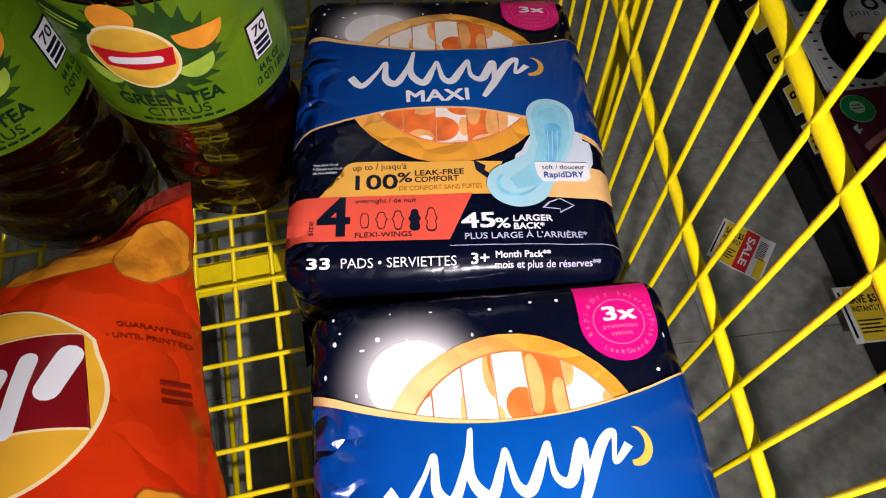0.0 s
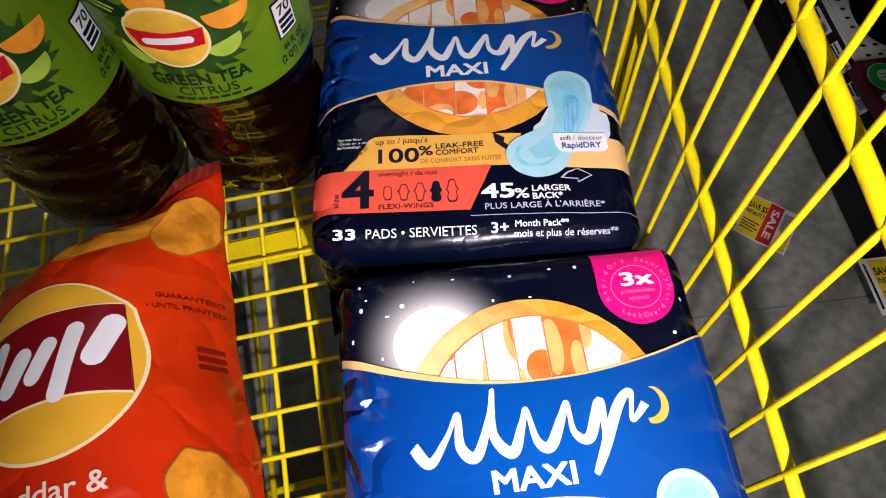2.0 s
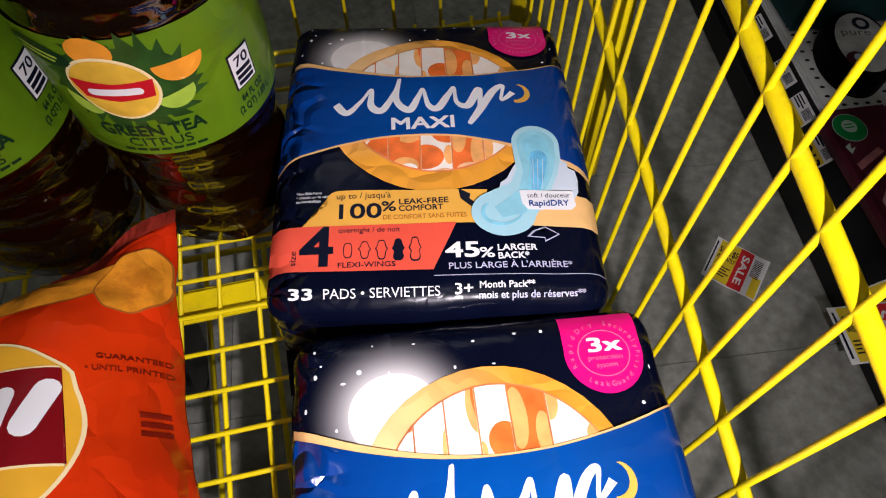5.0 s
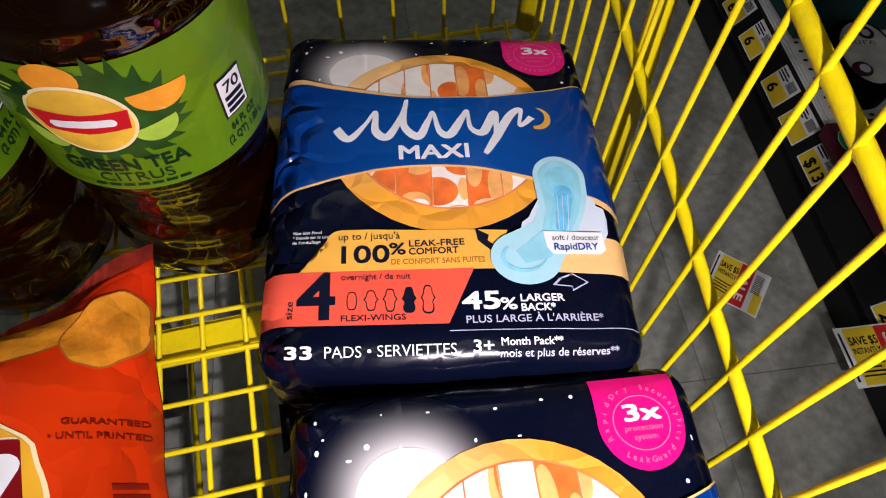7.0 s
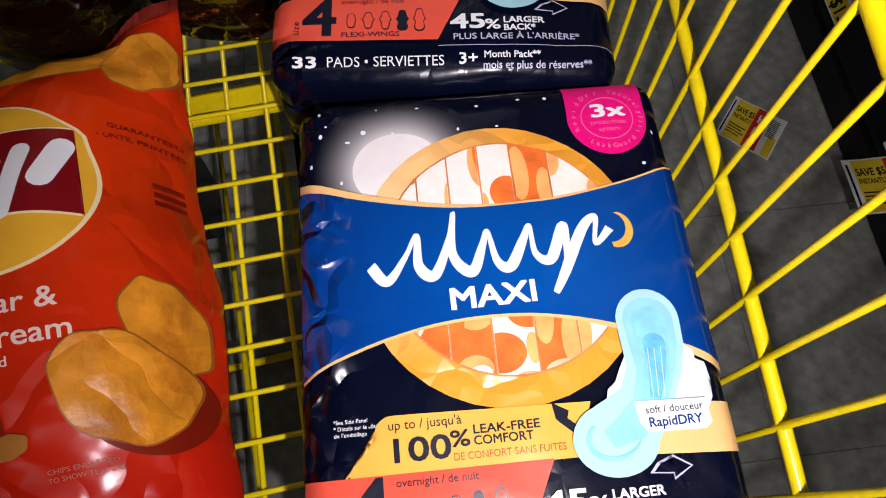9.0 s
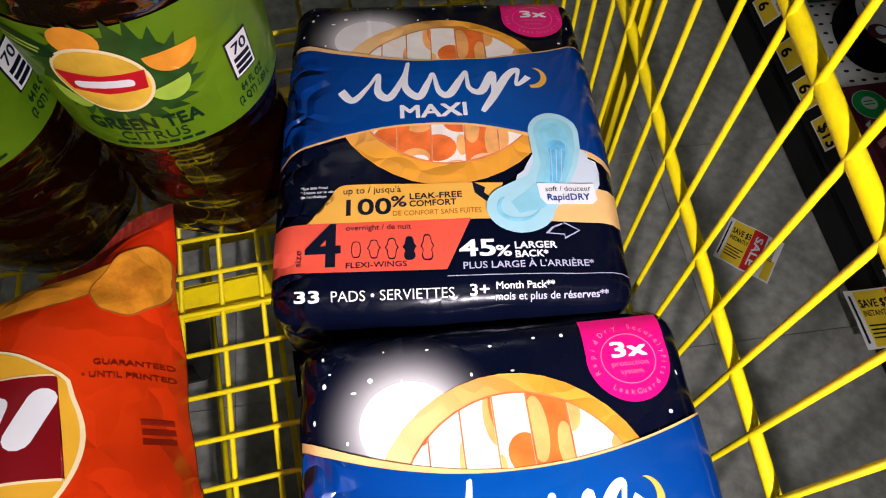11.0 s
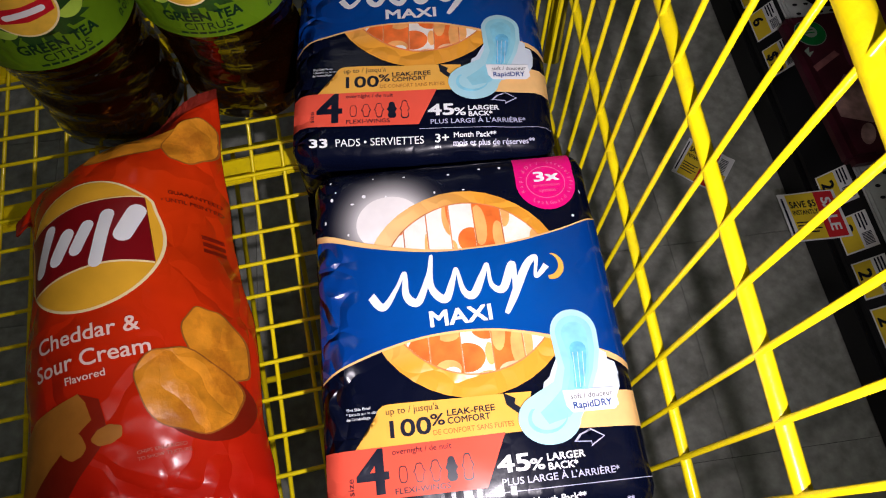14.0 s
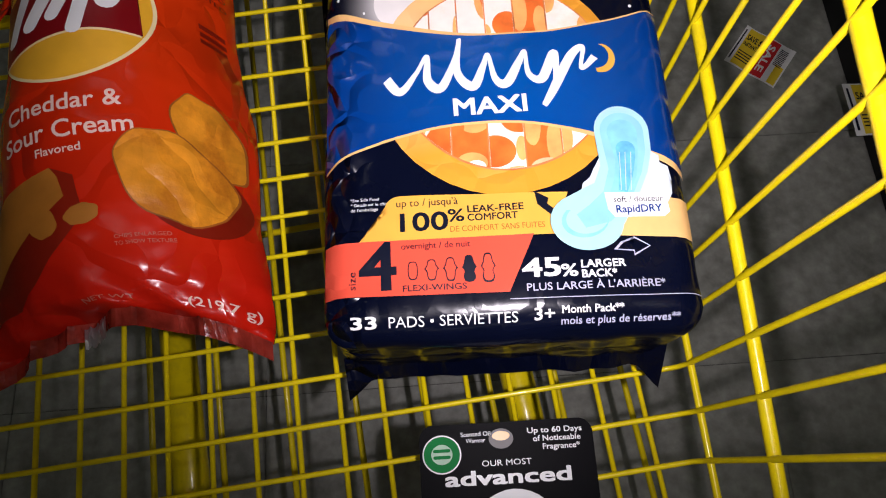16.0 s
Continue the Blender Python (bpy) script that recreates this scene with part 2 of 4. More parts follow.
def bar(x0, y0, x1, y1, w, n=6):
    """A stroke with round ends from one point to another."""
    a = math.degrees(math.atan2(y1 - y0, x1 - x0))
    return ell(x1, y1, w / 2, w / 2, a, n, -90, 90) + ell(x0, y0, w / 2, w / 2, a, n, 90, 270)


def quad(x0, y0, x1, y1):
    return [(x0, y0), (x1, y0), (x1, y1), (x0, y1)]


def curve_band(top, bottom, x0, x1, n=24):
    xs = [x0 + (x1 - x0) * k / n for k in range(n + 1)]
    return [(x, bottom(x)) for x in xs] + [(x, top(x)) for x in reversed(xs)]


def parabola(x0, y0, x1, y1, x2, y2):
    """The parabola through three points."""
    def f(x):
        return y0 * (x - x1) * (x - x2) / ((x0 - x1) * (x0 - x2)) + y1 * (x - x0) * (x - x2) / ((x1 - x0) * (x1 - x2)) + y2 * (x - x0) * (x - x1) / ((x2 - x0) * (x2 - x1))
    return f


def drape(bm, surf, layer, step=0.0055, wrap=None):
    """Cuts a flat print into small cells and lays it on a surface."""
    if bm.verts:
        xs, ys = [v.co.x for v in bm.verts], [v.co.y for v in bm.verts]
        for axis, lo, hi in ((0, min(xs), max(xs)), (1, min(ys), max(ys))):
            k = math.floor(lo / step) + 1
            while k * step < hi:
                co, no = [0, 0, 0], [0, 0, 0]
                co[axis], no[axis] = k * step, 1
                bmesh.ops.bisect_plane(bm, geom=bm.verts[:] + bm.edges[:] + bm.faces[:], plane_co=co, plane_no=no)
                k += 1
    for v in bm.verts:
        if wrap:
            v.co = wrap(v.co.x, v.co.y, 0.0003 * layer + 0.0002)
        else:
            v.co.z = surf(v.co.x, v.co.y) + 0.00022 * layer + 0.0002


def fill(bm, outline):
    vs = [bm.verts.new((x, y, 0)) for x, y in outline]
    f = bm.faces.new(vs)
    bmesh.ops.triangulate(bm, faces=[f])


def decal(name, outlines, material, parent, surf, layer, label="", wrap=None, step=0.0055, apart=False):
    if apart:
        return [decal(name, [o], material, parent, surf, layer, label, wrap, step) for o in outlines]
    bm = bmesh.new()
    for o in outlines:
        fill(bm, o)
    drape(bm, surf, layer, step, wrap)
    return part(name, bm, material, parent, label, True)


def text(name, words, x, y, size, material, parent, surf, layer, width=0.0, rot=0.0, bold=0.0, shear=0.0, wrap=None, align="LEFT", step=0.0055):
    """Printed words; width: their full length in metres; bold: the strokes' added weight in parts of the size."""
    cu = bpy.data.curves.new(name, "FONT")
    cu.body, cu.size, cu.shear, cu.align_x = words, 1.0, shear, align
    cu.resolution_u = 3
    tmp = new(name, cu)
    me = bpy.data.meshes.new_from_object(tmp.evaluated_get(bpy.context.evaluated_depsgraph_get()))
    bpy.data.objects.remove(tmp)
    xs = [v.co.x for v in me.vertices]
    sy = size / 0.70
    sx = width / (max(xs) - min(xs)) if width else sy
    c, s = math.cos(radians(rot)), math.sin(radians(rot))
    whole = bmesh.new()
    w = min(bold, 0.03) * 0.8
    for i, (dx, dy) in enumerate(((-w, -w), (w, w), (w, -w), (-w, w)) if bold else ((0, 0),)):
        bm = bmesh.new()
        bm.from_mesh(me)
        for v in bm.verts:
            px, py = (v.co.x + dx) * sx, (v.co.y + dy) * sy
            v.co = Vector((x + c * px - s * py, y + s * px + c * py, 0))
        drape(bm, surf, layer + 0.12 * i, step, wrap)
        piece = bpy.data.meshes.new(name)
        bm.to_mesh(piece)
        bm.free()
        whole.from_mesh(piece)
        bpy.data.meshes.remove(piece)
    bpy.data.meshes.remove(me)
    return part(name, whole, material, parent)


# ---- the store: floor, walls, ceiling, ceiling lights ----
AISLE = pose(0.64, 0, 0, 0, 0, -6.3)
bm = bmesh.new()
box(bm, -4.5, 4.5, -5, 6, -0.05, -0.003)
floor = tagged(part("floor", bm, GROUT), "grey vinyl tile floor with dark joints, scuffed and dirty", "floor", kind="structure")
TILE = 0.305
tile_me = None
rows = []
for i in range(-7, 6):
    for j in range(-6, 9):
        rows.append((i, j))
for i, j in rows:
    if tile_me is None:
        bm = bmesh.new()
        box(bm, -TILE / 2 + 0.0004, TILE / 2 - 0.0004, -TILE / 2 + 0.0004, TILE / 2 - 0.0004, -0.004, 0, 0.0006)
        t0 = part("tile", bm, FLOOR, floor)
        tile_me = t0.data
    else:
        t0 = new("tile", tile_me)
        t0.parent = floor
    t0.matrix_local = AISLE @ pose(-0.06 + i * TILE, 0.447 + j * TILE, random.uniform(-0.0004, 0.0002))
# the same tiles further off, to the walls
verts, faces = [], []
near = set(rows)
g = TILE / 2 - 0.0004
for i in range(-21, 21):
    for j in range(-24, 24):
        mid = AISLE @ Vector((-0.06 + i * TILE, 0.447 + j * TILE, 0))
        if (i, j) in near or abs(mid.x) > 4.3 or not -4.8 < mid.y < 5.8:
            continue
        base = len(verts)
        for z in (-0.004, 0.0):
            verts += [tuple(AISLE @ Vector((-0.06 + i * TILE + sx * g, 0.447 + j * TILE + sy * g, z))) for sx, sy in ((-1, -1), (1, -1), (1, 1), (-1, 1))]
        faces += [(base + 4, base + 5, base + 6, base + 7)] + [(base + q, base + (q + 1) % 4, base + 4 + (q + 1) % 4, base + 4 + q) for q in range(4)]
far_me = bpy.data.meshes.new("far_tiles")
far_me.from_pydata(verts, [], faces)
far_me.materials.append(FLOOR)
far_tiles = new("far_tiles", far_me)
far_tiles.parent = floor
far_tiles["kind"] = "stuff"
for nm, b in (("wall_north", (-4.5, 4.5, 6, 6.1)), ("wall_south", (-4.5, 4.5, -5.1, -5)), ("wall_east", (4.5, 4.6, -5, 6)), ("wall_west", (-4.6, -4.5, -5, 6))):
    bm = bmesh.new()
    box(bm, *b, -0.05, 3.4)
    tagged(part(nm, bm, WALL), "plain grey painted store wall", "wall", kind="structure")
bm = bmesh.new()
box(bm, -4.6, 4.6, -5.1, 6.1, 3.4, 3.5)
tagged(part("ceiling", bm, CEIL), "off-white store ceiling", "ceiling", kind="structure")
GLOW = glow("lit_tube", 6)
for x, y, p in TUBES:
    lamp = thing("ceiling_light", pose(x, y, 3.4), "white strip light fixture on the ceiling", "ceiling light", "ceiling strip lights")
    bm = bmesh.new()
    box(bm, -1.22, 1.22, -0.08, 0.08, -0.07, 0, 0.01)
    part("housing", bm, CEIL, lamp)
    bm = bmesh.new()
    rounded_rod(bm, (-1.2, 0, -0.10), (1.2, 0, -0.10), 0.02)
    part("tube", bm, GLOW, lamp)

# ---- the cart ----
CZ = 0.378
XR, XL, FLARE = 0.176, -0.300, 0.11
FRONT, BACK = 0.585, -0.26
LEAN_X, LEAN_Y = 0.026, 0.097
SKEW = 0.022
WIRE = 0.0017
cart = thing("shopping_cart", pose(0, 0, 0), "yellow wire shopping cart basket with thick rails", "shopping cart")


def side(y, z, right=True, out=0.0):
    """A point of the cart's side at height z above a floor wire at y."""
    d = z - CZ
    yy = 0.18 + (y - 0.18) * (1 + 0.3 * d) + LEAN_Y * d
    if right:
        yy -= 0.0052
    return (wall_x(yy, z, right) + (out if right else -out), yy, z)


def wall_x(y, z, right=True):
    d = z - CZ
    return XR + FLARE * y + LEAN_X * d if right else XL - 0.03 * y - 0.03 * d


def rim_z(y):
    return 0.745 + 0.12 * y


ROW = 0.0277
for r in range(-7, 23):
    y = 0.3725 - ROW * r
    zt = rim_z(y)
    pts = []
    for z in (zt, (zt + CZ) / 2, CZ + 0.012):
        pts.append(side(y, z, False))
    xr = wall_x(y, CZ)
    pts += [(px, y - SKEW * (px + 0.057), CZ + lift) for px, lift in ((XL + 0.006, 0.002), (XL + 0.02, 0), (xr - 0.014, 0), (xr - 0.004, 0.002))]
    for z in (CZ + 0.012, (zt + CZ) / 2, zt):
        pts.append(side(y, z))
    bm = bmesh.new()
    tube(bm, pts, WIRE)
    part("wire", bm, YELLOW, cart, smooth=True)
COL = 0.0264
c = -0.063 - 9 * COL
while c < XR + 0.03:
    bm = bmesh.new()
    tube(bm, [(c + 0.027 * py, py, CZ + pz) for py, pz in ((BACK if c < XR - 0.01 else 0.3, -0.0034), (FRONT - 0.004, -0.0034), (FRONT, 0.004))], WIRE)
    part("wire", bm, YELLOW, cart, smooth=True)
    c += COL
x = -0.22
while x < 0.24:
    bm = bmesh.new()
    tube(bm, [(x, FRONT + 0.002, CZ - 0.004), (x, FRONT + 0.02, CZ + 0.10), (x, FRONT + 0.05, rim_z(FRONT))], WIRE)
    part("wire", bm, YELLOW, cart, smooth=True)
    x += 0.0425
RAILS = ((0.3894, -0.035, 0.0022), (0.4635, 0.075, 0.0034), (0.572, 0.088, 0.0041), (0.6765, 0.10, 0.0058), (0.745, 0.12, 0.007))
for z0, slope, r in RAILS:
    for right in (True, False):
        bm = bmesh.new()
        pts = []
        for k in range(9):
            y = BACK + (FRONT + 0.03 - BACK) * k / 8
            z = z0 + slope * y
            pts.append((wall_x(y, z, right) + 0.6 * r * (1 if right else -1), y, z))
        tube(bm, pts, r, 12)
        part("rail", bm, YELLOW, cart, smooth=True)
    z = z0 + slope * FRONT
    y = FRONT + 0.17 * (z - CZ) + 0.006
    bm = bmesh.new()
    tube(bm, [(wall_x(FRONT, z, False), y, z), (wall_x(FRONT, z), y, z)], r, 12)
    part("rail", bm, YELLOW, cart, smooth=True)
# flat bar under two floor wires, frame tubes and lower rack
bm = bmesh.new()
box(bm, XL, XR, 0.346, 0.371, CZ - 0.016, CZ - 0.006, 0.004)
part("crossbar", bm, YELLOW, cart)
bm = bmesh.new()
box(bm, XL, XR, 0.505, 0.53, CZ - 0.016, CZ - 0.006, 0.004)
part("crossbar", bm, YELLOW, cart)
for x in (-0.179, 0.093):
    bm = bmesh.new()
    tube(bm, [(x, -0.5, 0.235), (x, 0.0, 0.245), (x - 0.005, 0.15, 0.25)], 0.014, 16)
    part("frame_tube", bm, YELLOW, cart, smooth=True)
for k in range(-2, 6):
    x = -0.108 + 0.06 * k
    bm = bmesh.new()
    tube(bm, [(x, -0.3, 0.2), (x, 0.5, 0.2)], 0.0028)
    part("rack_wire", bm, YELLOW, cart, smooth=True)
for y in (0.211, -0.12, 0.5):
    bm = bmesh.new()
    tube(bm, [(-0.27, y, 0.196), (0.2, y, 0.196)], 0.0035)
    part("rack_wire", bm, YELLOW, cart, smooth=True)
# flat straps at the side, and front corner posts
for right in (True, False):
    sgn = 1 if right else -1
    bm = bmesh.new()
    a, b = [Vector((wall_x(y, z, right) + sgn * 0.012, y, z)) for y, z in ((0.395, 0.385), (0.485, 0.70))]
    tube(bm, [a, a.lerp(b, 0.5), b], 0.0075, 12, 0.6)
    part("side_strap", bm, YELLOW, cart, smooth=True)
    bm = bmesh.new()
    tube(bm, [(wall_x(FRONT, CZ, right), FRONT + 0.005, CZ - 0.01), (wall_x(FRONT, 0.74, right), FRONT + 0.055, 0.74)], 0.011, 14)
    part("corner_post", bm, YELLOW, cart, smooth=True)
# legs and wheels that carry the cart
for x in (-0.179, 0.093):
    for y in (-0.42, 0.46):
        bm = bmesh.new()
        tube(bm, [(x, y, 0.245 if y < 0 else 0.2), (x, y, 0.05)], 0.009)
        part("leg", bm, YELLOW, cart)
        bm = bmesh.new()
        tube(bm, [(x - 0.012, y, 0.05), (x + 0.012, y, 0.05)], 0.05, 20)
        part("wheel", bm, BLACK, cart)


# ---- the two packs of pads ----
PA, PB, PT, PR = 0.0955, 0.120, 0.094, 0.016


def pack_sag(y, sag):
    """How far the far end of a pack has settled."""
    return sag * (max(0, y + 0.02) / 0.12) ** 1.3


def pack_top(x, y):
    dx, dy = max(0, abs(x) - (PA - PR)), max(0, abs(y) - (PB - PR))
    d = min(math.hypot(dx, dy), PR * 0.995)
    z = PT - PR + math.sqrt(PR * PR - d * d)
    z += 0.004 * (1 - (x / PA) ** 2) * (1 - (y / PB) ** 2)
    w = noise.noise(Vector((x * 26, y * 17, 3.1))) * 0.0012 + noise.noise(Vector((x * 70, y * 48, 1.7))) * 0.0005
    edge = max(0, abs(x) / PA - 0.72) * 3
    crumple = max(0, min(1, (-x / PA - 0.70) * 5)) * max(0, 1 - (y / PB) ** 4)
    w += crumple * 0.0020 * (0.5 - abs(noise.noise(Vector((x * 34 + y * 12, y * 27, 8.0))) * 2))
    w += edge * noise.noise(Vector((x * 40, y * 120, 5.0))) * 0.0016
    return z + w


def pack_body(sag):
    bm = bmesh.new()
    bmesh.ops.create_cube(bm, size=2)
    bmesh.ops.subdivide_edges(bm, edges=bm.edges[:], cuts=35, use_grid_fill=True)
    for v in bm.verts:
        p = v.co.copy()
        q = Vector((p.x * PA, p.y * PB, (p.z + 1) / 2 * PT))
        core = Vector((max(-PA + PR, min(PA - PR, q.x)), max(-PB + PR, min(PB - PR, q.y)), max(PR, min(PT - PR, q.z))))
        d = q - core
        if d.length > 1e-6:
            q = core + d.normalized() * PR
        if p.z > 0.999:
            q.z = pack_top(q.x, q.y)
        elif q.z > 0.006:
            k = noise.noise(Vector((q.x * 45, q.y * 45, q.z * 60))) * 0.0022 * min(1, (PT - q.z) / 0.02)
            q += Vector((d.x, d.y, 0)).normalized() * k if d.length > 1e-6 else Vector((0, 0, 0))
        q.z -= pack_sag(q.y, sag) * max(0, q.z) / PT
        v.co = q
    return bm


def pack_script(pack, surf, layer):
    """The maker's mark as one plain wavy stroke."""
    k = 0.001
    knots = [Vector((x, y, 0)) for x, y in ((-63, 22), (-56, 14), (-47, 25), (-41, 35), (-41, 20), (-34, 15), (-26, 32), (-23, 45), (-25, 24), (-17, 15), (-11, 27), (-8, 34), (-5, 19), (1, 16), (8, 28), (12, 35), (13, 21), (20, 18), (28, 34), (27, 16), (20, 2), (26, 12), (37, 32), (44, 37), (42, 24), (50, 31))]
    mid, amp = [], []
    n = len(knots) - 1
    for i in range(361):
        u = i / 360 * n
        a = min(int(u), n - 1)
        f = u - a
        p0, p1, p2, p3 = (knots[max(0, min(n, a + d))] for d in (-1, 0, 1, 2))
        q = 0.5 * (2 * p1 + (p2 - p0) * f + (2 * p0 - 5 * p1 + 4 * p2 - p3) * f * f + (3 * p1 - p0 - 3 * p2 + p3) * f ** 3)
        mid.append((q.x - 0.22 * q.y + 3, q.y))
        amp.append(1.9 + 0.8 * math.sin(i * 0.103 + 1))
    up, down = [], []
    for i, (x, y) in enumerate(mid):
        x0, y0 = mid[max(0, i - 1)]
        x1, y1 = mid[min(360, i + 1)]
        L = math.hypot(x1 - x0, y1 - y0)
        nx, ny = -(y1 - y0) / L, (x1 - x0) / L
        up.append(((x + nx * amp[i] + 0.22 * y) * k, (y + ny * amp[i]) * k))
        down.append(((x - nx * amp[i] + 0.22 * y) * k, (y - ny * amp[i]) * k))
    bm = bmesh.new()
    a = [bm.verts.new((x, y, 0)) for x, y in up]
    b = [bm.verts.new((x, y, 0)) for x, y in down]
    for i in range(360):
        bm.faces.new((a[i], a[i + 1], b[i + 1], b[i]))
    drape(bm, surf, layer)
    part("mark", bm, WHITE, pack, "plain white wavy line")


def pad_pack(m, label, sag=0.0):
    pack = thing("pad_pack", m, label, "sanitary pads", "packs of pads")
    film = part("body", pack_body(sag), NAVY, pack, "dark navy plastic film wrapper", True)
    k = 0.001

    def S(x, y):
        return pack_top(x, y) - pack_sag(y, sag)
    # crimped film ends
    for sy in (-1, 1):
        bm = bmesh.new()
        n = 40
        ring = []
        for i in range(n + 1):
            x = -PA * 0.98 + 2 * PA * 0.98 * i / n
            ear = max(0, abs(x) / PA - 0.82) / 0.18
            y0 = PB - 0.004
            y1 = PB + 0.007 + 0.003 * noise.noise(Vector((x * 60, sy, 0))) + 0.013 * ear
            zz = 0.024 + 0.006 * noise.noise(Vector((x * 35, sy * 3, 2)))
            ring.append((bm.verts.new((x, sy * y0, zz + 0.006)), bm.verts.new((x, sy * y1, zz - 0.010 - 0.010 * ear - 0.002 * math.sin(i * 1.3))), bm.verts.new((x, sy * (y0 + 0.001), zz - 0.004))))
        for a, b in zip(ring, ring[1:]):
            bm.faces.new((a[0], b[0], b[1], a[1]))
            bm.faces.new((a[1], b[1], b[2], a[2]))
        part("end_seal", bm, NAVY, pack, "crimped dark film seal")
    # stars
    rng = random.Random(4)
    dots = []
    for _ in range(60):
        x, y = rng.uniform(-90, 88) * k, rng.uniform(64, 112) * k
        if abs(x - 0.0) < 0.045 and y < 0.09 or 0.04 < x < 0.086 and y > 0.068:
            continue
        dots.append(ell(x, y, rng.choice((0.5, 0.7, 1.0, 1.4)) * k, rng.choice((0.5, 0.7, 1.0, 1.4)) * k, 0, 8))
    decal("star_print", dots, WHITE, film, S, 2)["kind"] = "stuff"
    # moon with its soft halo
    decal("halo_print", [ell(-44 * k, 72 * k, 45 * k, 44 * k)], HALO, film, S, 0.8)
    decal("moon_print", [ell(-44 * k, 72 * k, 22.5 * k, 20.5 * k)], MOON, film, S, 2.2)
    # gold oval with the picture of rolled pads
    decal("oval_print", [ell(1 * k, 22 * k, 67 * k, 69 * k)], OVALGOLD, film, S, 3)
    decal("oval_picture", [ell(3 * k, 24 * k, 57 * k, 58 * k)], ROLLGAP, film, S, 4)
    def inside(o, x0=-99, x1=99):
        """Keeps an outline within the oval picture and between two upright lines."""
        fine = []
        for (xa, ya), (xb, yb) in zip(o, o[1:] + o[:1]):
            fine += [(xa + (xb - xa) * q / 10, ya + (yb - ya) * q / 10) for q in range(10)]
        kept = []
        for x, y in fine:
            x = max(x0, min(x1, x))
            u = (x - 3) / 56
            if abs(u) >= 0.999:
                continue
            reach = 57 * math.sqrt(1 - u * u)
            kept.append((x * k, max(24 - reach, min(24 + reach, y)) * k))
        return kept

    def column(x0, x1, low, high, ink, marks):
        """One roll of the picture: an upright strip, and the round marks printed on it."""
        strip = inside([(x0 + 0.4, low), (x1 - 0.4, low), (x1 - 0.4, high), (x0 + 0.4, high)], x0 + 0.4, x1 - 0.4)
        if len(strip) > 2:
            decal("roll_print", [strip], ink, film, S, 5)
        for i, (cx, cy, rx, ry, tone) in enumerate(marks):
            o = inside(ell(cx, cy, rx, ry, 0, 24), x0 + 0.5, x1 - 0.5)
            if len(o) > 2:
                decal("roll_mark", [o], tone, film, S, 5.6 + 0.5 * i)

    for x0, x1, ink, marks in (
            (-52, -36, CREAM, ((-39, 70, 5, 8, ROLLO), (-48, 50, 5, 9, ROLLT))),
            (-36, -20.5, CREAM, ((-21, 50, 2, 12, ROLLT),)),
            (-20.5, -5, CREAM, ((-4, 72, 6, 14, ROLLT), (-3, 76, 4, 10, ROLLO))),
            (-5, 11, CREAM, ((7, 54, 8, 9, ROLLO), (-5, 50, 3, 5, ROLLT))),
            (11, 29, ROLLO, ((14, 64, 5, 15, ROLLT), (26, 55, 4, 11, ROLLT))),
            (29, 56, CREAM, ((30, 70, 5, 9, ROLLT), (50, 52, 4, 6, ROLLT)))):
        column(x0, x1, 40, 82, ink, marks)
    for x0, x1, ink, marks in (
            (-54, -44, ROLLO, ((-46, 0, 3, 8, ROLLT),)),
            (-44, -27, CREAM, ((-31, -18, 10, 12, ROLLO), (-43, -5, 3, 10, ROLLT))),
            (-27, -8, ROLLO, ((-15, -4, 9, 8, ROLLT), (-24, -8, 4, 6, ROLLO), (-17, -29, 8, 6, ROLLT), (-15, -31, 5, 3.5, CREAM))),
            (-8, 11, CREAM, ((9, -5, 10, 8, ROLLO), (-5, -23, 11, 9, ROLLO), (6, -36, 8, 4, ROLLT), (9, -22, 3, 7, ROLLT))),
            (11, 30, ROLLO, ((15, -6, 5, 15, ROLLT), (27, -20, 5, 13, ROLLT), (22, -33, 9, 5, CREAM2))),
            (30, 56, CREAM, ((32, -16, 4, 10, ROLLT), (50, -4, 4, 9, ROLLT)))):
        column(x0, x1, -36, 14, ink, marks)
    # blue band with gold edges
    e = PA * 0.985
    top = parabola(-0.095, 0.067, -0.020, 0.048, 0.095, 0.064)
    bot = parabola(-0.095, -0.027, 0.0, -0.006, 0.095, -0.036)
    decal("band_edge", [curve_band(lambda x: top(x) + 0.0012 + 0.0035 * max(0, -x / 0.095), lambda x: bot(x) - 0.0014 - 0.003 * max(0, (x - 0.02) / 0.075), -e, e)], TAN, film, S, 8)
    decal("blue_band", [curve_band(top, bot, -e, e)], BLUE, film, S, 9, "bright blue printed band")
    pack_script(film, S, 10)
    text("print_word", "MAXI", -26 * k, -2 * k, 9.8 * k, WHITE, film, S, 11, 38 * k, 1, 0.035)
    decal("crescent_print", [[(x, y) for x, y in ell(56 * k, 30 * k, 8 * k, 9 * k, 0, 20, -110, 75)] + [(x, y) for x, y in reversed(ell(53.5 * k, 31.5 * k, 7.2 * k, 7.6 * k, 0, 20, -95, 70))]], GOLD, film, S, 10)
    # magenta badge
    badge = [(44 * k, 114 * k), (84 * k, 114 * k)] + [(x, y) for x, y in ell(64 * k, 92 * k, 20.5 * k, 21 * k, 0, 30, 10, -190)]
    decal("badge_print", [badge], PINK, film, S, 4, "magenta round-bottomed badge")
    ring = ell(64 * k, 92 * k, 13.5 * k, 12.5 * k, 0, 40)
    ring2 = ell(64 * k, 92 * k, 13.0 * k, 12.0 * k, 0, 40)
    decal("badge_ring", [[ring[i], ring[(i + 1) % 40], ring2[(i + 1) % 40], ring2[i]] for i in range(40)], PINK2, film, S, 6)
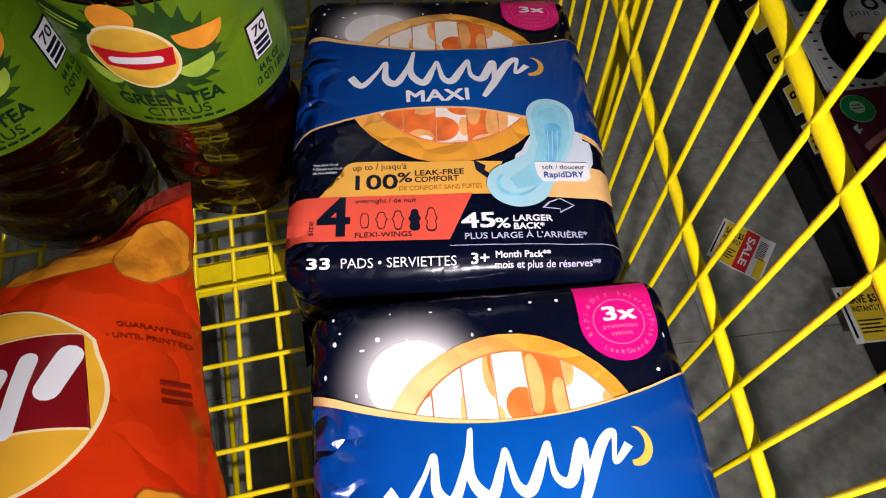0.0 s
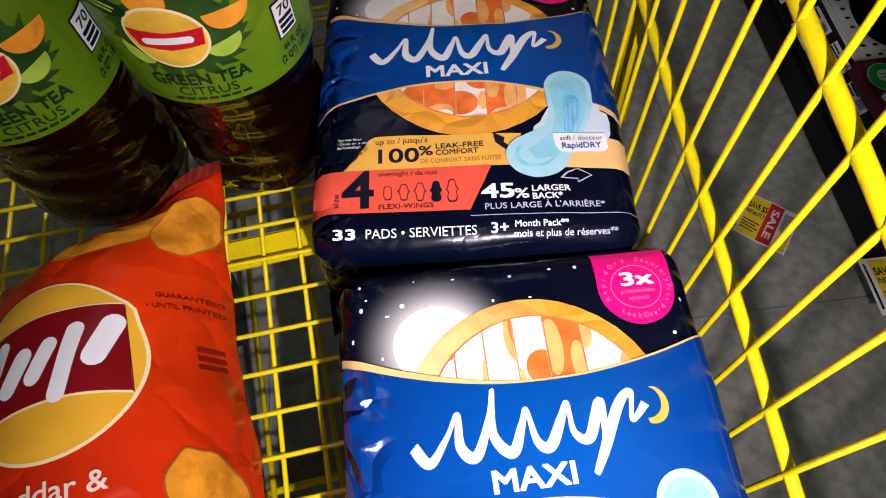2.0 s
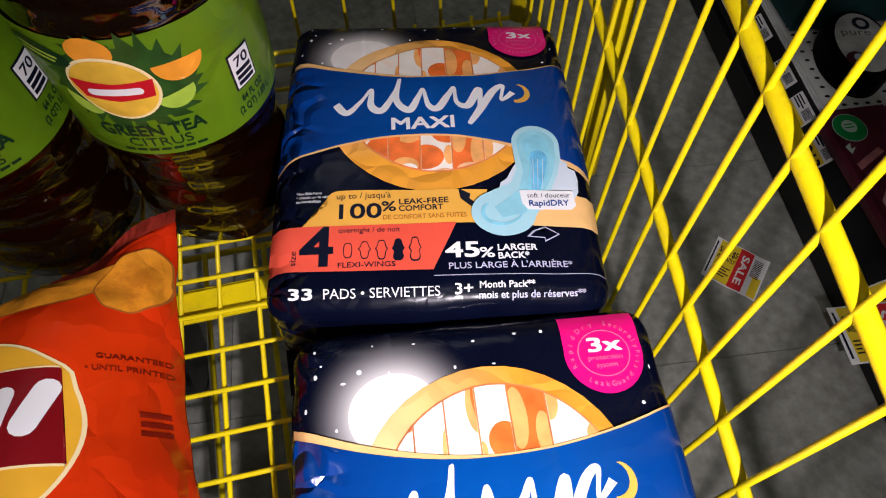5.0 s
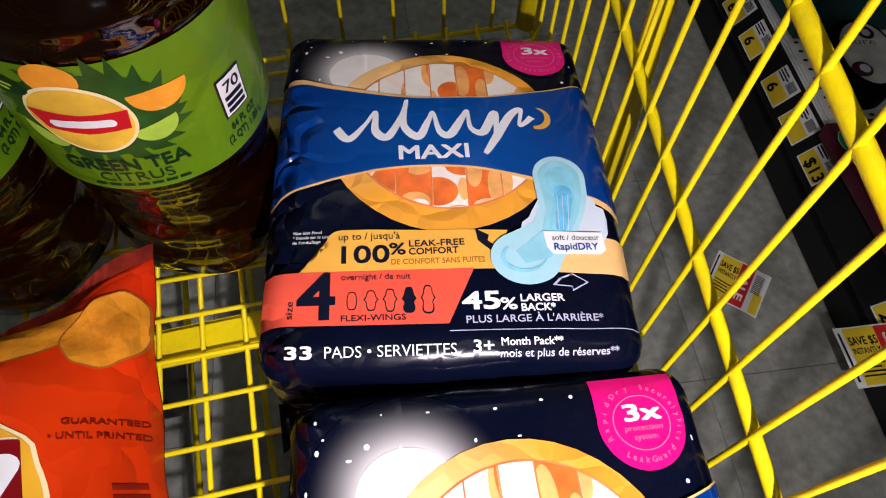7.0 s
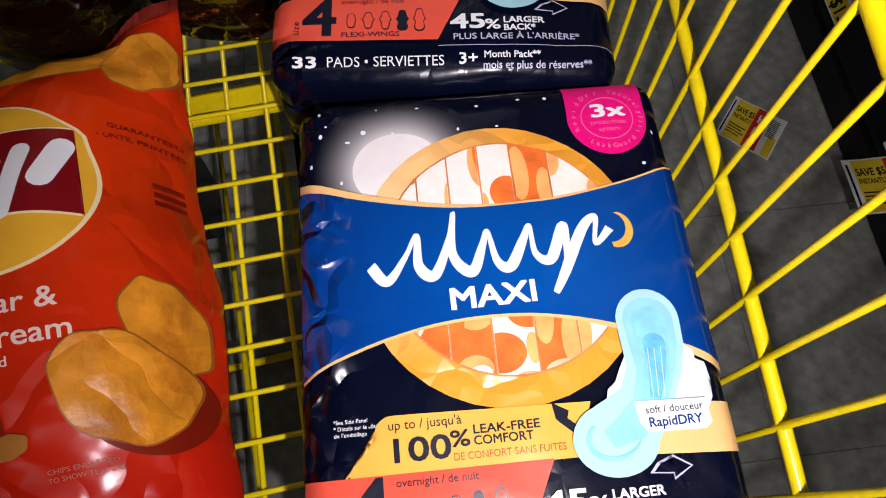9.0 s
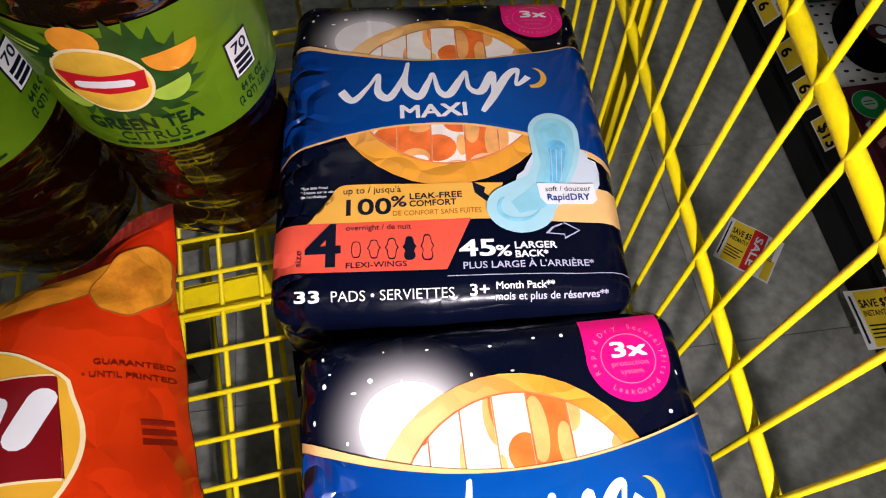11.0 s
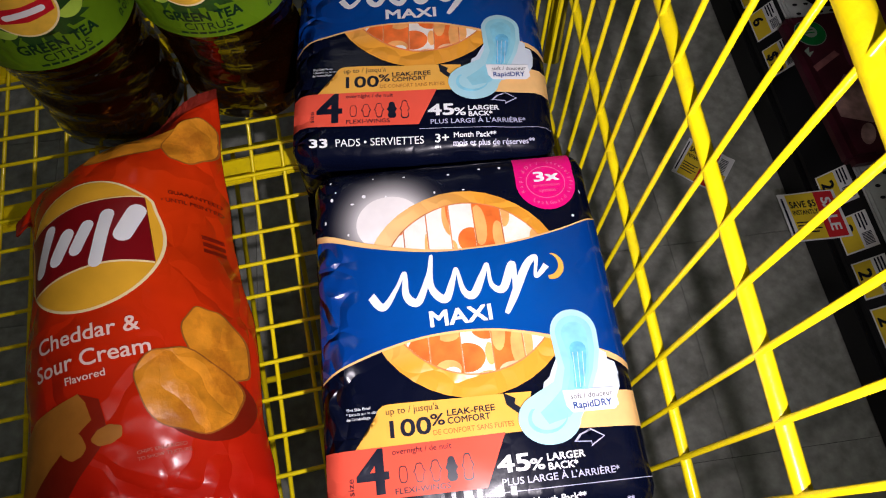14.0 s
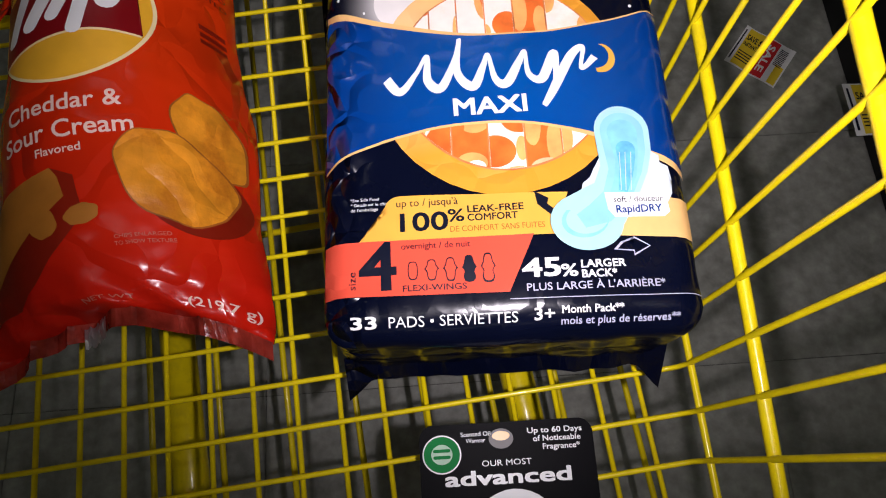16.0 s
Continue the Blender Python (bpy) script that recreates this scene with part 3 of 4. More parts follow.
    text("print_word", "3x", 55.5 * k, 93 * k, 7.5 * k, WHITE, film, S, 6, 17 * k, 0, 0.03)
    text("print_word", "protection", 55 * k, 88.5 * k, 2.6 * k, PINK2, film, S, 6, 18 * k)
    text("print_word", "system", 58.5 * k, 84.5 * k, 2.6 * k, PINK2, film, S, 6, 11 * k)
    for words, a0, a1, rr in (("RapidDry", 205, 105, 16.3), ("SecurelyFits", 80, -30, 16.3)):
        for i, ch in enumerate(words):
            a = a0 + (a1 - a0) * i / (len(words) - 1)
            text("print_word", ch, (64 + rr * math.cos(radians(a))) * k, (92 + rr * 0.93 * math.sin(radians(a))) * k, 2.6 * k, PINK2, film, S, 6, 0, a - 90, 0.01)
    for i, ch in enumerate("LeakGuard"):
        a = 232 + 76 * i / 8
        text("print_word", ch, (64 + 18.3 * math.cos(radians(a))) * k, (92 + 17.5 * math.sin(radians(a))) * k, 2.6 * k, PINK2, film, S, 6, 0, a + 90, 0.01)
    # amber box, right-hand tan band
    up = 2 * k
    amber = [(-76 * k, -71 * k), (22 * k, -71 * k), (30 * k, -49 * k), (-52 * k, -47 * k)] + ell(-55 * k, -53.5 * k, 7.5 * k, 6.5 * k, 0, 10, 90, 170) + [(-64.5 * k, -60 * k), (-67.5 * k, -66.5 * k), (-71 * k, -69.8 * k)]
    decal("amber_print", [[(x, y + up) for x, y in amber]], AMBER, film, S, 5)
    decal("tan_print", [[(28 * k, -50 * k), (94 * k, -52 * k), (94 * k, -73 * k), (40 * k, -70 * k)]], TAN, film, S, 3.4)
    text("print_word", "up to / jusqu'\u00e0", -57 * k, -53 * k + up, 3.9 * k, INK, film, S, 7, 31 * k, 0)
    text("print_word", "100", -58.5 * k, -66 * k + up, 9.5 * k, INK, film, S, 7, 23.5 * k, 0, 0.02)
    text("print_word", "%", -31.3 * k, -62 * k + up, 6.5 * k, INK, film, S, 7, 8 * k, 0, 0.015)
    text("print_word", "LEAK-FREE", -21.5 * k, -57.5 * k + up, 3.6 * k, INK, film, S, 6, 28 * k, 0, 0.02)
    text("print_word", "COMFORT", -21.5 * k, -62 * k + up, 3.6 * k, INK, film, S, 6, 25 * k, 0, 0.02)
    text("print_word", "DE CONFORT SANS FUITES", -30.5 * k, -67.5 * k + up, 3.0 * k, BROWNTX, film, S, 7, 47 * k, 0)
    # coral box with the size
    coral = [(-94 * k, -98 * k), (-3 * k, -99 * k), (11 * k, -70.5 * k), (-94 * k, -70.5 * k)]
    decal("coral_print", [[(x, y + up) for x, y in coral]], RED, film, S, 6, "coral red printed box")
    text("print_word", "4", -75.5 * k, -95 * k + up, 23.5 * k, INK, film, S, 8, 17 * k, 0, 0.025)
    text("print_word", "size", -77.5 * k, -95 * k + up, 3.6 * k, INK, film, S, 8, 9 * k, 90)
    text("print_word", "overnight / de nuit", -55 * k, -75.5 * k + up, 3.2 * k, INK, film, S, 8, 34 * k)
    text("print_word", "FLEXI-WINGS", -55 * k, -96.5 * k + up, 3.0 * k, INK, film, S, 7, 31 * k, 0, 0.01)
    for i in range(5):
        cx, hh = (-49.5 + 9.2 * i) * k, (4.6 + 0.7 * i) * k
        shape = [(cx + (0.0025 * abs(math.sin(a)) ** 0.5 * (1 - (0.22 * math.exp(-((math.cos(a) + 0.25) / 0.18) ** 2) if i > 2 else 0)) + (0.0012 * math.exp(-((math.cos(a) - 0.12) / 0.17) ** 2) if i else 0) + (0.0016 * max(0, -math.cos(a)) * abs(math.sin(a)) if i > 2 else 0)) * (1 if math.sin(a) >= 0 else -1), -84.5 * k + hh * math.cos(a)) for a in (2 * math.pi * (q + 0.5) / 36 for q in range(36))]
        decal("icon_print", [shape], INK, film, S, 7)
        if i != 3:
            inner = [(cx + (x - cx) * 0.8, -84.5 * k + (y + 84.5 * k) * 0.88) for x, y in shape]
            decal("icon_print", [inner], RED, film, S, 8)
    # white words on the navy film
    text("print_word", "45", 4 * k, -90 * k, 9 * k, WHITE, film, S, 4, 18 * k, 0, 0.03)
    text("print_word", "%", 22.5 * k, -90.5 * k, 6 * k, WHITE, film, S, 4, 8 * k, 0, 0.02)
    text("print_word", "LARGER", 32.5 * k, -86.5 * k, 3.8 * k, WHITE, film, S, 4, 22 * k, 0, 0.03)
    text("print_word", "BACK*", 32.5 * k, -91.5 * k, 3.8 * k, WHITE, film, S, 4, 17 * k, 0, 0.03)
    text("print_word", "PLUS LARGE \u00c0 L'ARRI\u00c8RE*", 5 * k, -97 * k, 3.7 * k, GREYTX, film, S, 4, 68 * k, 0, 0.01)
    decal("line_print", [[(-3 * k, -100.2 * k), (94 * k, -101.2 * k), (94 * k, -101.6 * k), (-3 * k, -100.6 * k)]], GREYTX, film, S, 4)
    text("print_word", "33", -81 * k, -111.5 * k, 5.5 * k, WHITE, film, S, 7, 12 * k, 0, 0.03, step=0.003)
    text("print_word", "PADS \u2022 SERVIETTES", -62.5 * k, -111.5 * k, 5 * k, WHITE, film, S, 7, 62 * k, 0, step=0.003)
    text("print_word", "3+", 7.5 * k, -111 * k, 5.5 * k, WHITE, film, S, 7, 9.5 * k, 0, 0.02, step=0.003)
    text("print_word", "Month Pack**", 21 * k, -108.5 * k, 3.6 * k, WHITE, film, S, 7, 30 * k, 0, 0.02, step=0.003)
    text("print_word", "mois et plus de r\u00e9serves**", 20.5 * k, -113.5 * k, 3.4 * k, GREYTX, film, S, 7, 58 * k, 0, 0.01, step=0.003)
    for i, words in enumerate(("*See Side Panel", "* D\u00e9tails sur le c\u00f4t\u00e9", "de l'emballage")):
        text("print_word", words, -80 * k, (-46.5 - 2.7 * i) * k, 1.7 * k, WHITE, film, S, 4, (14.5, 19, 14)[i] * k)
    # pad picture with wings, tag and arrows
    wing = [(44, -36), (42, -40), (38, -43), (36, -50), (38, -56), (60, -62), (80, -55), (83, -50), (81, -46), (84, -42), (83, -35), (79, -33), (79, -29), (76, -27), (72, -22), (50, -26)]
    decal("wing_print", [[(x * k, y * k) for x, y in wing]], WING, film, S, 11)
    head = [(61.5 + 14.5 * math.cos(a), -14.5 + 14.5 * math.sin(a)) for a in (math.pi * q / 16 for q in range(17))]
    foot = [(38 + 18.5 * math.cos(a), -63.5 + 15 * math.sin(a)) for a in (math.pi * (0.70 + 1.25 * q / 24) for q in range(25))]
    shape = head + [(47.5, -24), (48, -34), (44, -43), (36, -47)] + foot + [(64, -54), (72, -38), (75.5, -26)]
    decal("pad_print", [[(x * k, y * k) for x, y in shape]], CYAN, film, S, 12, "pale cyan printed pad")
    inner = [(61.5 + 11.5 * math.cos(a), -15 + 11 * math.sin(a)) for a in (math.pi * q / 16 for q in range(17))] + [(51, -26), (52, -36), (48, -48), (40, -55), (33, -60), (37, -67), (50, -64), (61, -54), (69, -38), (72.5, -26)]
    decal("pad_core_print", [[(x * k, y * k) for x, y in inner]], CYAN4, film, S, 13)
    core = [(61.5 + 8 * math.cos(a), -16 + 8 * math.sin(a)) for a in (math.pi * q / 12 for q in range(13))] + [(55, -24), (56, -32), (54, -42), (50, -52), (60, -52), (66, -40), (68.5, -26)]
    decal("pad_core_print", [[(x * k, y * k) for x, y in core]], CYAN2, film, S, 14)
    slot = [(62 + 5 * math.cos(a), -25 + 4.5 * math.sin(a)) for a in (math.pi * q / 12 for q in range(13))] + [(57.5, -34), (55.5, -48), (60, -49), (64, -40), (66.5, -30)]
    decal("pad_core_print", [[(x * k, y * k) for x, y in slot]], SKY3, film, S, 15)
    decal("pad_line_print", [ell(37 * k, -63 * k, 12 * k, 9 * k, 10, 30, 130, 350) + list(reversed(ell(38 * k, -62.3 * k, 10.8 * k, 7.8 * k, 10, 30, 130, 350)))], CYAN2, film, S, 14)
    for x0, lean in ((58.5, 1.0), (61.5, 1.4), (64.5, 1.6)):
        decal("pad_line_print", [[((x0 - lean * 1.6 * q / 10 - 0.18) * k, (-27 - 2.1 * q) * k) for q in range(11)] + [((x0 - lean * 1.6 * q / 10 + 0.18) * k, (-27 - 2.1 * q) * k) for q in range(10, -1, -1)]], WING, film, S, 16)
    decal("tag_print", [[(48 * k, -49 * k), (79 * k, -50 * k), (80 * k, -60 * k), (77 * k, -62.5 * k), (52 * k, -62 * k), (49 * k, -58 * k)]], WHITE, film, S, 17)
    text("print_word", "soft / douceur", 52 * k, -54.5 * k, 3.1 * k, INK, film, S, 19, 25 * k)
    text("print_word", "RapidDRY", 52.5 * k, -60 * k, 3.9 * k, BLUE, film, S, 19, 23 * k, 0, 0.015)
    decal("arrow_print", [[(13 * k, -46 * k), (20 * k, -50 * k), (19 * k, -53 * k), (27 * k, -60 * k), (24 * k, -62 * k), (16 * k, -55 * k), (14 * k, -53 * k)]], INK, film, S, 6)
    arrow = [(50, -78), (60, -79), (60, -81.5), (69, -76.5), (61, -71.5), (61, -74.5), (54, -74)]
    decal("arrow_print", [[(x * k, y * k) for x, y in arrow]], GREYTX, film, S, 4)
    decal("arrow_print", [[((62 + (x - 62) * 0.84) * k, (-76.7 + (y + 76.7) * 0.78) * k) for x, y in arrow]], NAVY, film, S, 5)
    return pack


HALO = mat("halo_print", (0.75, 0.72, 0.72), 0.24, 0.04, radial=(-0.044, 0.072, 0.0190, 0.0450, (0.0018, 0.0030, 0.012), -2.6))
MOON = mat("moon_print", (0.84, 0.80, 0.78), 0.3, 0.06, 60)
AMBER = mat("amber_print", (0.84, 0.43, 0.065), 0.28, 0.06, 30)
BROWNTX = mat("brown_print", (0.40, 0.12, 0.02), 0.3, 0.05)
CYAN4 = mat("pale_aqua_print", (0.27, 0.60, 0.71), 0.3, 0.08, 90)
SKY3 = mat("bright_sky_print", (0.14, 0.48, 0.72), 0.3, 0.2, 200)
FLOORTOP = CZ + WIRE
pad_pack(pose(0.0825, 0.1475, FLOORTOP, 0, 0, -7.5), "navy and blue pack of maxi pads lying beside crisps bag")
pad_pack(pose(0.1064, 0.3903, FLOORTOP, 0, 0, -11.3), "navy and blue pack of maxi pads lying flat beside tea bottle", 0.016)

# ---- crisps bag ----
BW, BL = 0.084, 0.164


def bag_half(y):
    s = y / BL
    return BW * (1.0 - 0.05 * (1 - s * s) + 0.02 * max(0, s) - 0.08 * math.exp(-((s - 0.45) / 0.3) ** 2)) - 0.004 * (1 + math.sin(y * 60)) * 0.4


def bag_top(x, y):
    s = max(-1, min(1, y / BL))
    u = max(-1, min(1, x / bag_half(y)))
    end = (1 - abs(s) ** 2.4) ** 0.72 if abs(s) < 1 else 0
    prof = (1 - abs(u) ** 2.3) ** 0.78
    z = 0.014 + 0.078 * end * prof + 0.044 * max(0, s) ** 2 * (0.3 + 0.7 * ((u + 1) / 2) ** 2) + 0.024 * max(0, -s) ** 3 + 0.012 * (1 - end) * (1 - u * u)
    fold = max(0, abs(s) - 0.62) / 0.38
    z += fold * 0.013 * noise.noise(Vector((x * 30 + y * 12, y * 10, 9)))
    low = max(0, -s - 0.68) / 0.32
    z += low * (0.011 * (1 - 2 * abs(noise.noise(Vector((x * 34 + y * 22, y * 16 - x * 9, 6)))) ) - 0.006)
    z += 0.0022 * noise.noise(Vector((x * 30, y * 26, 4))) + max(0, u - 0.55) * 0.012 * noise.noise(Vector((x * 18, y * 42, 2)))
    return z


def bag_shift(x, y):
    """How far the ends are pulled in: the foot's middle and the head's outer corner."""
    s, u = y / BL, max(-1, min(1, x / BW))
    return 0.030 * (1 - u * u) * max(0, -s) ** 4 - 0.072 * (0.5 - 0.5 * u) * max(0, s) ** 4


def bag_wrap(x, y, off):
    return Vector((x, y + bag_shift(x, y), bag_top(x, y) + 0.0004 + off * 1.3))


def crisp(cx, cy, rx, ry, rot, seed):
    """An uneven oval."""
    return [(cx + (x - cx) * (1 + 0.05 * math.sin(5 * i * math.pi / 24 + seed)), cy + (y - cy) * (1 + 0.04 * math.sin(7 * i * math.pi / 24 + 2 * seed))) for i, (x, y) in enumerate(ell(cx, cy, rx, ry, rot, 48))]


def crisps_bag(m):
    bag = thing("crisps_bag", m, "orange-red foil bag of crisps lying on the wire floor", "crisps bag")
    k, S = 0.001, bag_top
    bm = bmesh.new()
    n, q = 44, 72
    top, low = [], []
    for j in range(q + 1):
        y = -BL + 2 * BL * j / q
        h = bag_half(y)
        end = (1 - abs(y / BL) ** 2.6) ** 0.62 if abs(y) < BL else 0
        a, b = [], []
        for i in range(n + 1):
            x = h * (-1 + 2 * i / n)
            yy = y + bag_shift(x, y)
            a.append(bm.verts.new((x, yy, bag_top(x, y))))
            b.append(bm.verts.new((x, yy, bag_top(x, y) - 0.002 - (bag_top(x, y) - 0.004) * end * (1 - abs(x / h) ** 5))))
        top.append(a)
        low.append(b)
    for j in range(q):
        for i in range(n):
            bm.faces.new((top[j][i], top[j][i + 1], top[j + 1][i + 1], top[j + 1][i]))
            bm.faces.new((low[j][i], low[j + 1][i], low[j + 1][i + 1], low[j][i + 1]))
        bm.faces.new((top[j][0], top[j + 1][0], low[j + 1][0], low[j][0]))
        bm.faces.new((top[j][n], low[j][n], low[j + 1][n], top[j + 1][n]))
    for i in range(n):
        bm.faces.new((top[0][i], low[0][i], low[0][i + 1], top[0][i + 1]))
        bm.faces.new((top[q][i], top[q][i + 1], low[q][i + 1], low[q][i]))
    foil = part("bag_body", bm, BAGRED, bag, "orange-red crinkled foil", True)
    for sy in (-1, 1):
        bm = bmesh.new()
        prev = None
        for i in range(61):
            h = bag_half(sy * BL)
            x = h * (-1 + 2 * i / 60)
            z = bag_top(x, sy * BL)
            sh = bag_shift(x, sy * BL)
            row = (bm.verts.new((x, sy * (BL - 0.001) + sh, z + 0.0006)), bm.verts.new((x, sy * (BL + 0.010) + sh, z + 0.004 * noise.noise(Vector((x * 30, sy, 1))) + 0.0006 * (i % 2))))
            if prev:
                bm.faces.new((prev[0], row[0], row[1], prev[1]))
            prev = row
        bmesh.ops.solidify(bm, geom=bm.faces[:], thickness=0.0008)
        part("seal", bm, SEALRED, bag, "crimped foil seal")
    # round maker's mark with a ribbon, no letters
    c = (-5, 41)
    disc = ell(c[0] * k, c[1] * k, 46 * k, 49 * k, 15, 64)
    disc = [(x + 0.003 * math.exp(-((math.degrees(math.atan2(y - 0.041, x + 0.005)) - 35) / 9) ** 2), y) for x, y in disc]
    rim = [(c[0] * k + (x - c[0] * k) * 1.035, c[1] * k + (y - c[1] * k) * 1.035) for x, y in disc]
    decal("logo_rim", [rim], PALEYEL, foil, S, 1, wrap=bag_wrap)
    decal("logo_disc", [disc], LOGOYEL, foil, S, 2, "golden yellow printed disc", wrap=bag_wrap)
    f1 = parabola(-49 * k, 60 * k, -3 * k, 70 * k, 43 * k, 68 * k)
    f0 = parabola(-49 * k, 12 * k, -3 * k, 21 * k, 43 * k, 19 * k)

    def ribbon(grow):
        """The part of the band that lies on the disc."""
        strip = curve_band(lambda x: f1(x) + grow, lambda x: f0(x) - grow, -0.050, 0.0415, 48)
        return [(c[0] * k + max(-1, min(1, (x - c[0] * k) / (0.0465 * math.sqrt(max(0.02, 1 - ((y - 0.041) / 0.050) ** 2))))) * 0.0465 * math.sqrt(max(0.02, 1 - ((y - 0.041) / 0.050) ** 2)), y) for x, y in strip]
    decal("ribbon_print", [ribbon(0.0012)], PALEYEL, foil, S, 3, wrap=bag_wrap)
    decal("ribbon_print", [ribbon(0)], MAROON, foil, S, 4, wrap=bag_wrap)
    marks = [bar((x + 6) * k, (y + h) * k, (x - 2) * k, (y - h) * k, w * k) for x, y, h, w in ((-35, 43, 14, 9), (-21, 40, 8, 10), (-7, 43, 8, 9), (6, 40, 17, 9), (23, 49, 9, 11))]
    decal("mark", marks, WHITE, foil, S, 5, "plain white strokes on the ribbon", wrap=bag_wrap)
    text("print_word", "Cheddar &", -38.5 * k, -29 * k, 10 * k, PALETX, foil, S, 2, 64 * k, 2, 0.012, wrap=bag_wrap)
    text("print_word", "Sour Cream", -41.5 * k, -45 * k, 10 * k, PALETX, foil, S, 2, 72 * k, 2, 0.012, wrap=bag_wrap)
    text("print_word", "Flavored", -19.5 * k, -53 * k, 4.6 * k, PALETX, foil, S, 2, 24 * k, 2, 0.01, wrap=bag_wrap)
    # printed crisps and cheese
    decal("crisp_shadow", [ell(52 * k, -76 * k, 30 * k, 22 * k, -60)], BAGDARK, foil, S, 1, wrap=bag_wrap)
    crisps = ((62, -38, 13, 26, 12, 1), (46, -69, 30, 22, -60, 2), (26, 128, 35, 13, 14, 3), (62, 126, 22, 16, 66, 4))
    for i, (cx, cy, rx, ry, rot, seed) in enumerate(crisps):
        decal("crisp_rim", [crisp(cx * k, cy * k, (rx + 0.9) * k, (ry + 0.9) * k, rot, seed)], CHIPRIM, foil, S, 2 + 2 * (i % 2), wrap=bag_wrap)
        decal("crisp_print", [crisp(cx * k, cy * k, rx * k, ry * k, rot, seed)], CHIP, foil, S, 3 + 2 * (i % 2), "golden printed crisp", wrap=bag_wrap)
    decal("cheese_shadow", [[(-72 * k, -138 * k), (-40 * k, -140 * k), (4 * k, -90 * k), (0, -66 * k), (-12 * k, -60 * k), (-78 * k, -100 * k)]], BAGDARK, foil, S, 1, wrap=bag_wrap)
    decal("cheese_print", [[(-76 * k, -130 * k), (-62 * k, -120 * k), (-5 * k, -78 * k), (-8 * k, -66 * k), (-12 * k, -60 * k), (-16 * k, -61 * k), (-44 * k, -67 * k), (-76 * k, -88 * k)]], CHEESE, foil, S, 2, wrap=bag_wrap)
    decal("cheese_print", [crisp(-18 * k, -92 * k, 8 * k, 9 * k, 20, 5), crisp(3 * k, -90 * k, 9 * k, 6 * k, 15, 6)], CHEESE, foil, S, 3, wrap=bag_wrap, apart=True)
    text("print_word", "CHIPS ENLARGED", 17 * k, -107 * k, 2.6 * k, FINETX, foil, S, 2, 26 * k, 5, wrap=bag_wrap)
    text("print_word", "TO SHOW TEXTURE", 17 * k, -111.5 * k, 2.6 * k, FINETX, foil, S, 2, 28 * k, 5, wrap=bag_wrap)
    text("print_word", "(219.7 g)", 44 * k, -153 * k, 7 * k, PALETX, foil, S, 3, 33 * k, 0, 0.01, wrap=bag_wrap, step=0.004)
    text("print_word", "NET WT", -4 * k, -156 * k, 5 * k, FINETX, foil, S, 3, 24 * k, 8, 0.0, wrap=bag_wrap, step=0.004)
    # a torn corner of the seal shows the silvery inside
    bm = bmesh.new()
    prev = None
    for i in range(15):
        x = (-16 + 20 * i / 14) * k
        y = -BL - 0.004
        p = bag_wrap(x, -BL, 0.002)
        a = 0.004 * noise.noise(Vector((i * 0.7, 2, 0)))
        row = (bm.verts.new((x, p.y - 0.004 + a, p.z + 0.002)), bm.verts.new((x + 0.001, p.y - 0.010 + 2 * a, p.z + 0.004 + a)), bm.verts.new((x, p.y - 0.015 + a, p.z + 0.001)))
        if prev:
            bm.faces.new((prev[0], row[0], row[1], prev[1]))
            bm.faces.new((prev[1], row[1], row[2], prev[2]))
        prev = row
    bmesh.ops.solidify(bm, geom=bm.faces[:], thickness=0.0005)
    part("foil_edge", bm, FOIL, bag, "crumpled silvery inside of seal")
    text("print_word", "GUARANTEED", 46 * k, 75 * k, 3 * k, BAGDARK, foil, S, 2, 26 * k, 0, 0.02, wrap=bag_wrap)
    text("print_word", "\u2022 UNTIL PRINTED", 42 * k, 68 * k, 3 * k, BAGDARK, foil, S, 2, 30 * k, 0, 0.02, wrap=bag_wrap)
    decal("code_bar", [quad(60 * k, (34 + 5 * i) * k, 70 * k, (37 + 5 * i) * k) for i in range(3)], BAGDARK, foil, S, 2, wrap=bag_wrap, apart=True)
    return bag


bag = crisps_bag(pose(-0.146, 0.222, FLOORTOP))


# ---- tea bottles ----
def bottle_radius(z):
    pts = [(0.0, 0.034), (0.004, 0.046), (0.014, 0.0535), (0.03, 0.0550), (0.05, 0.0530), (0.085, 0.0515), (0.105, 0.0545), (0.118, 0.0575), (0.200, 0.0575), (0.21, 0.0560), (0.235, 0.046), (0.258, 0.027), (0.268, 0.0175), (0.272, 0.0155), (0.30, 0.0150)]
    for (a, ra), (b, rb) in zip(pts, pts[1:]):
        if z <= b:
            t = (z - a) / (b - a)
            t = t * t * (3 - 2 * t)
            return ra + (rb - ra) * t
    return pts[-1][1]


LAB0, LAB1 = 0.120, 0.200
GIRTH = 0.0575


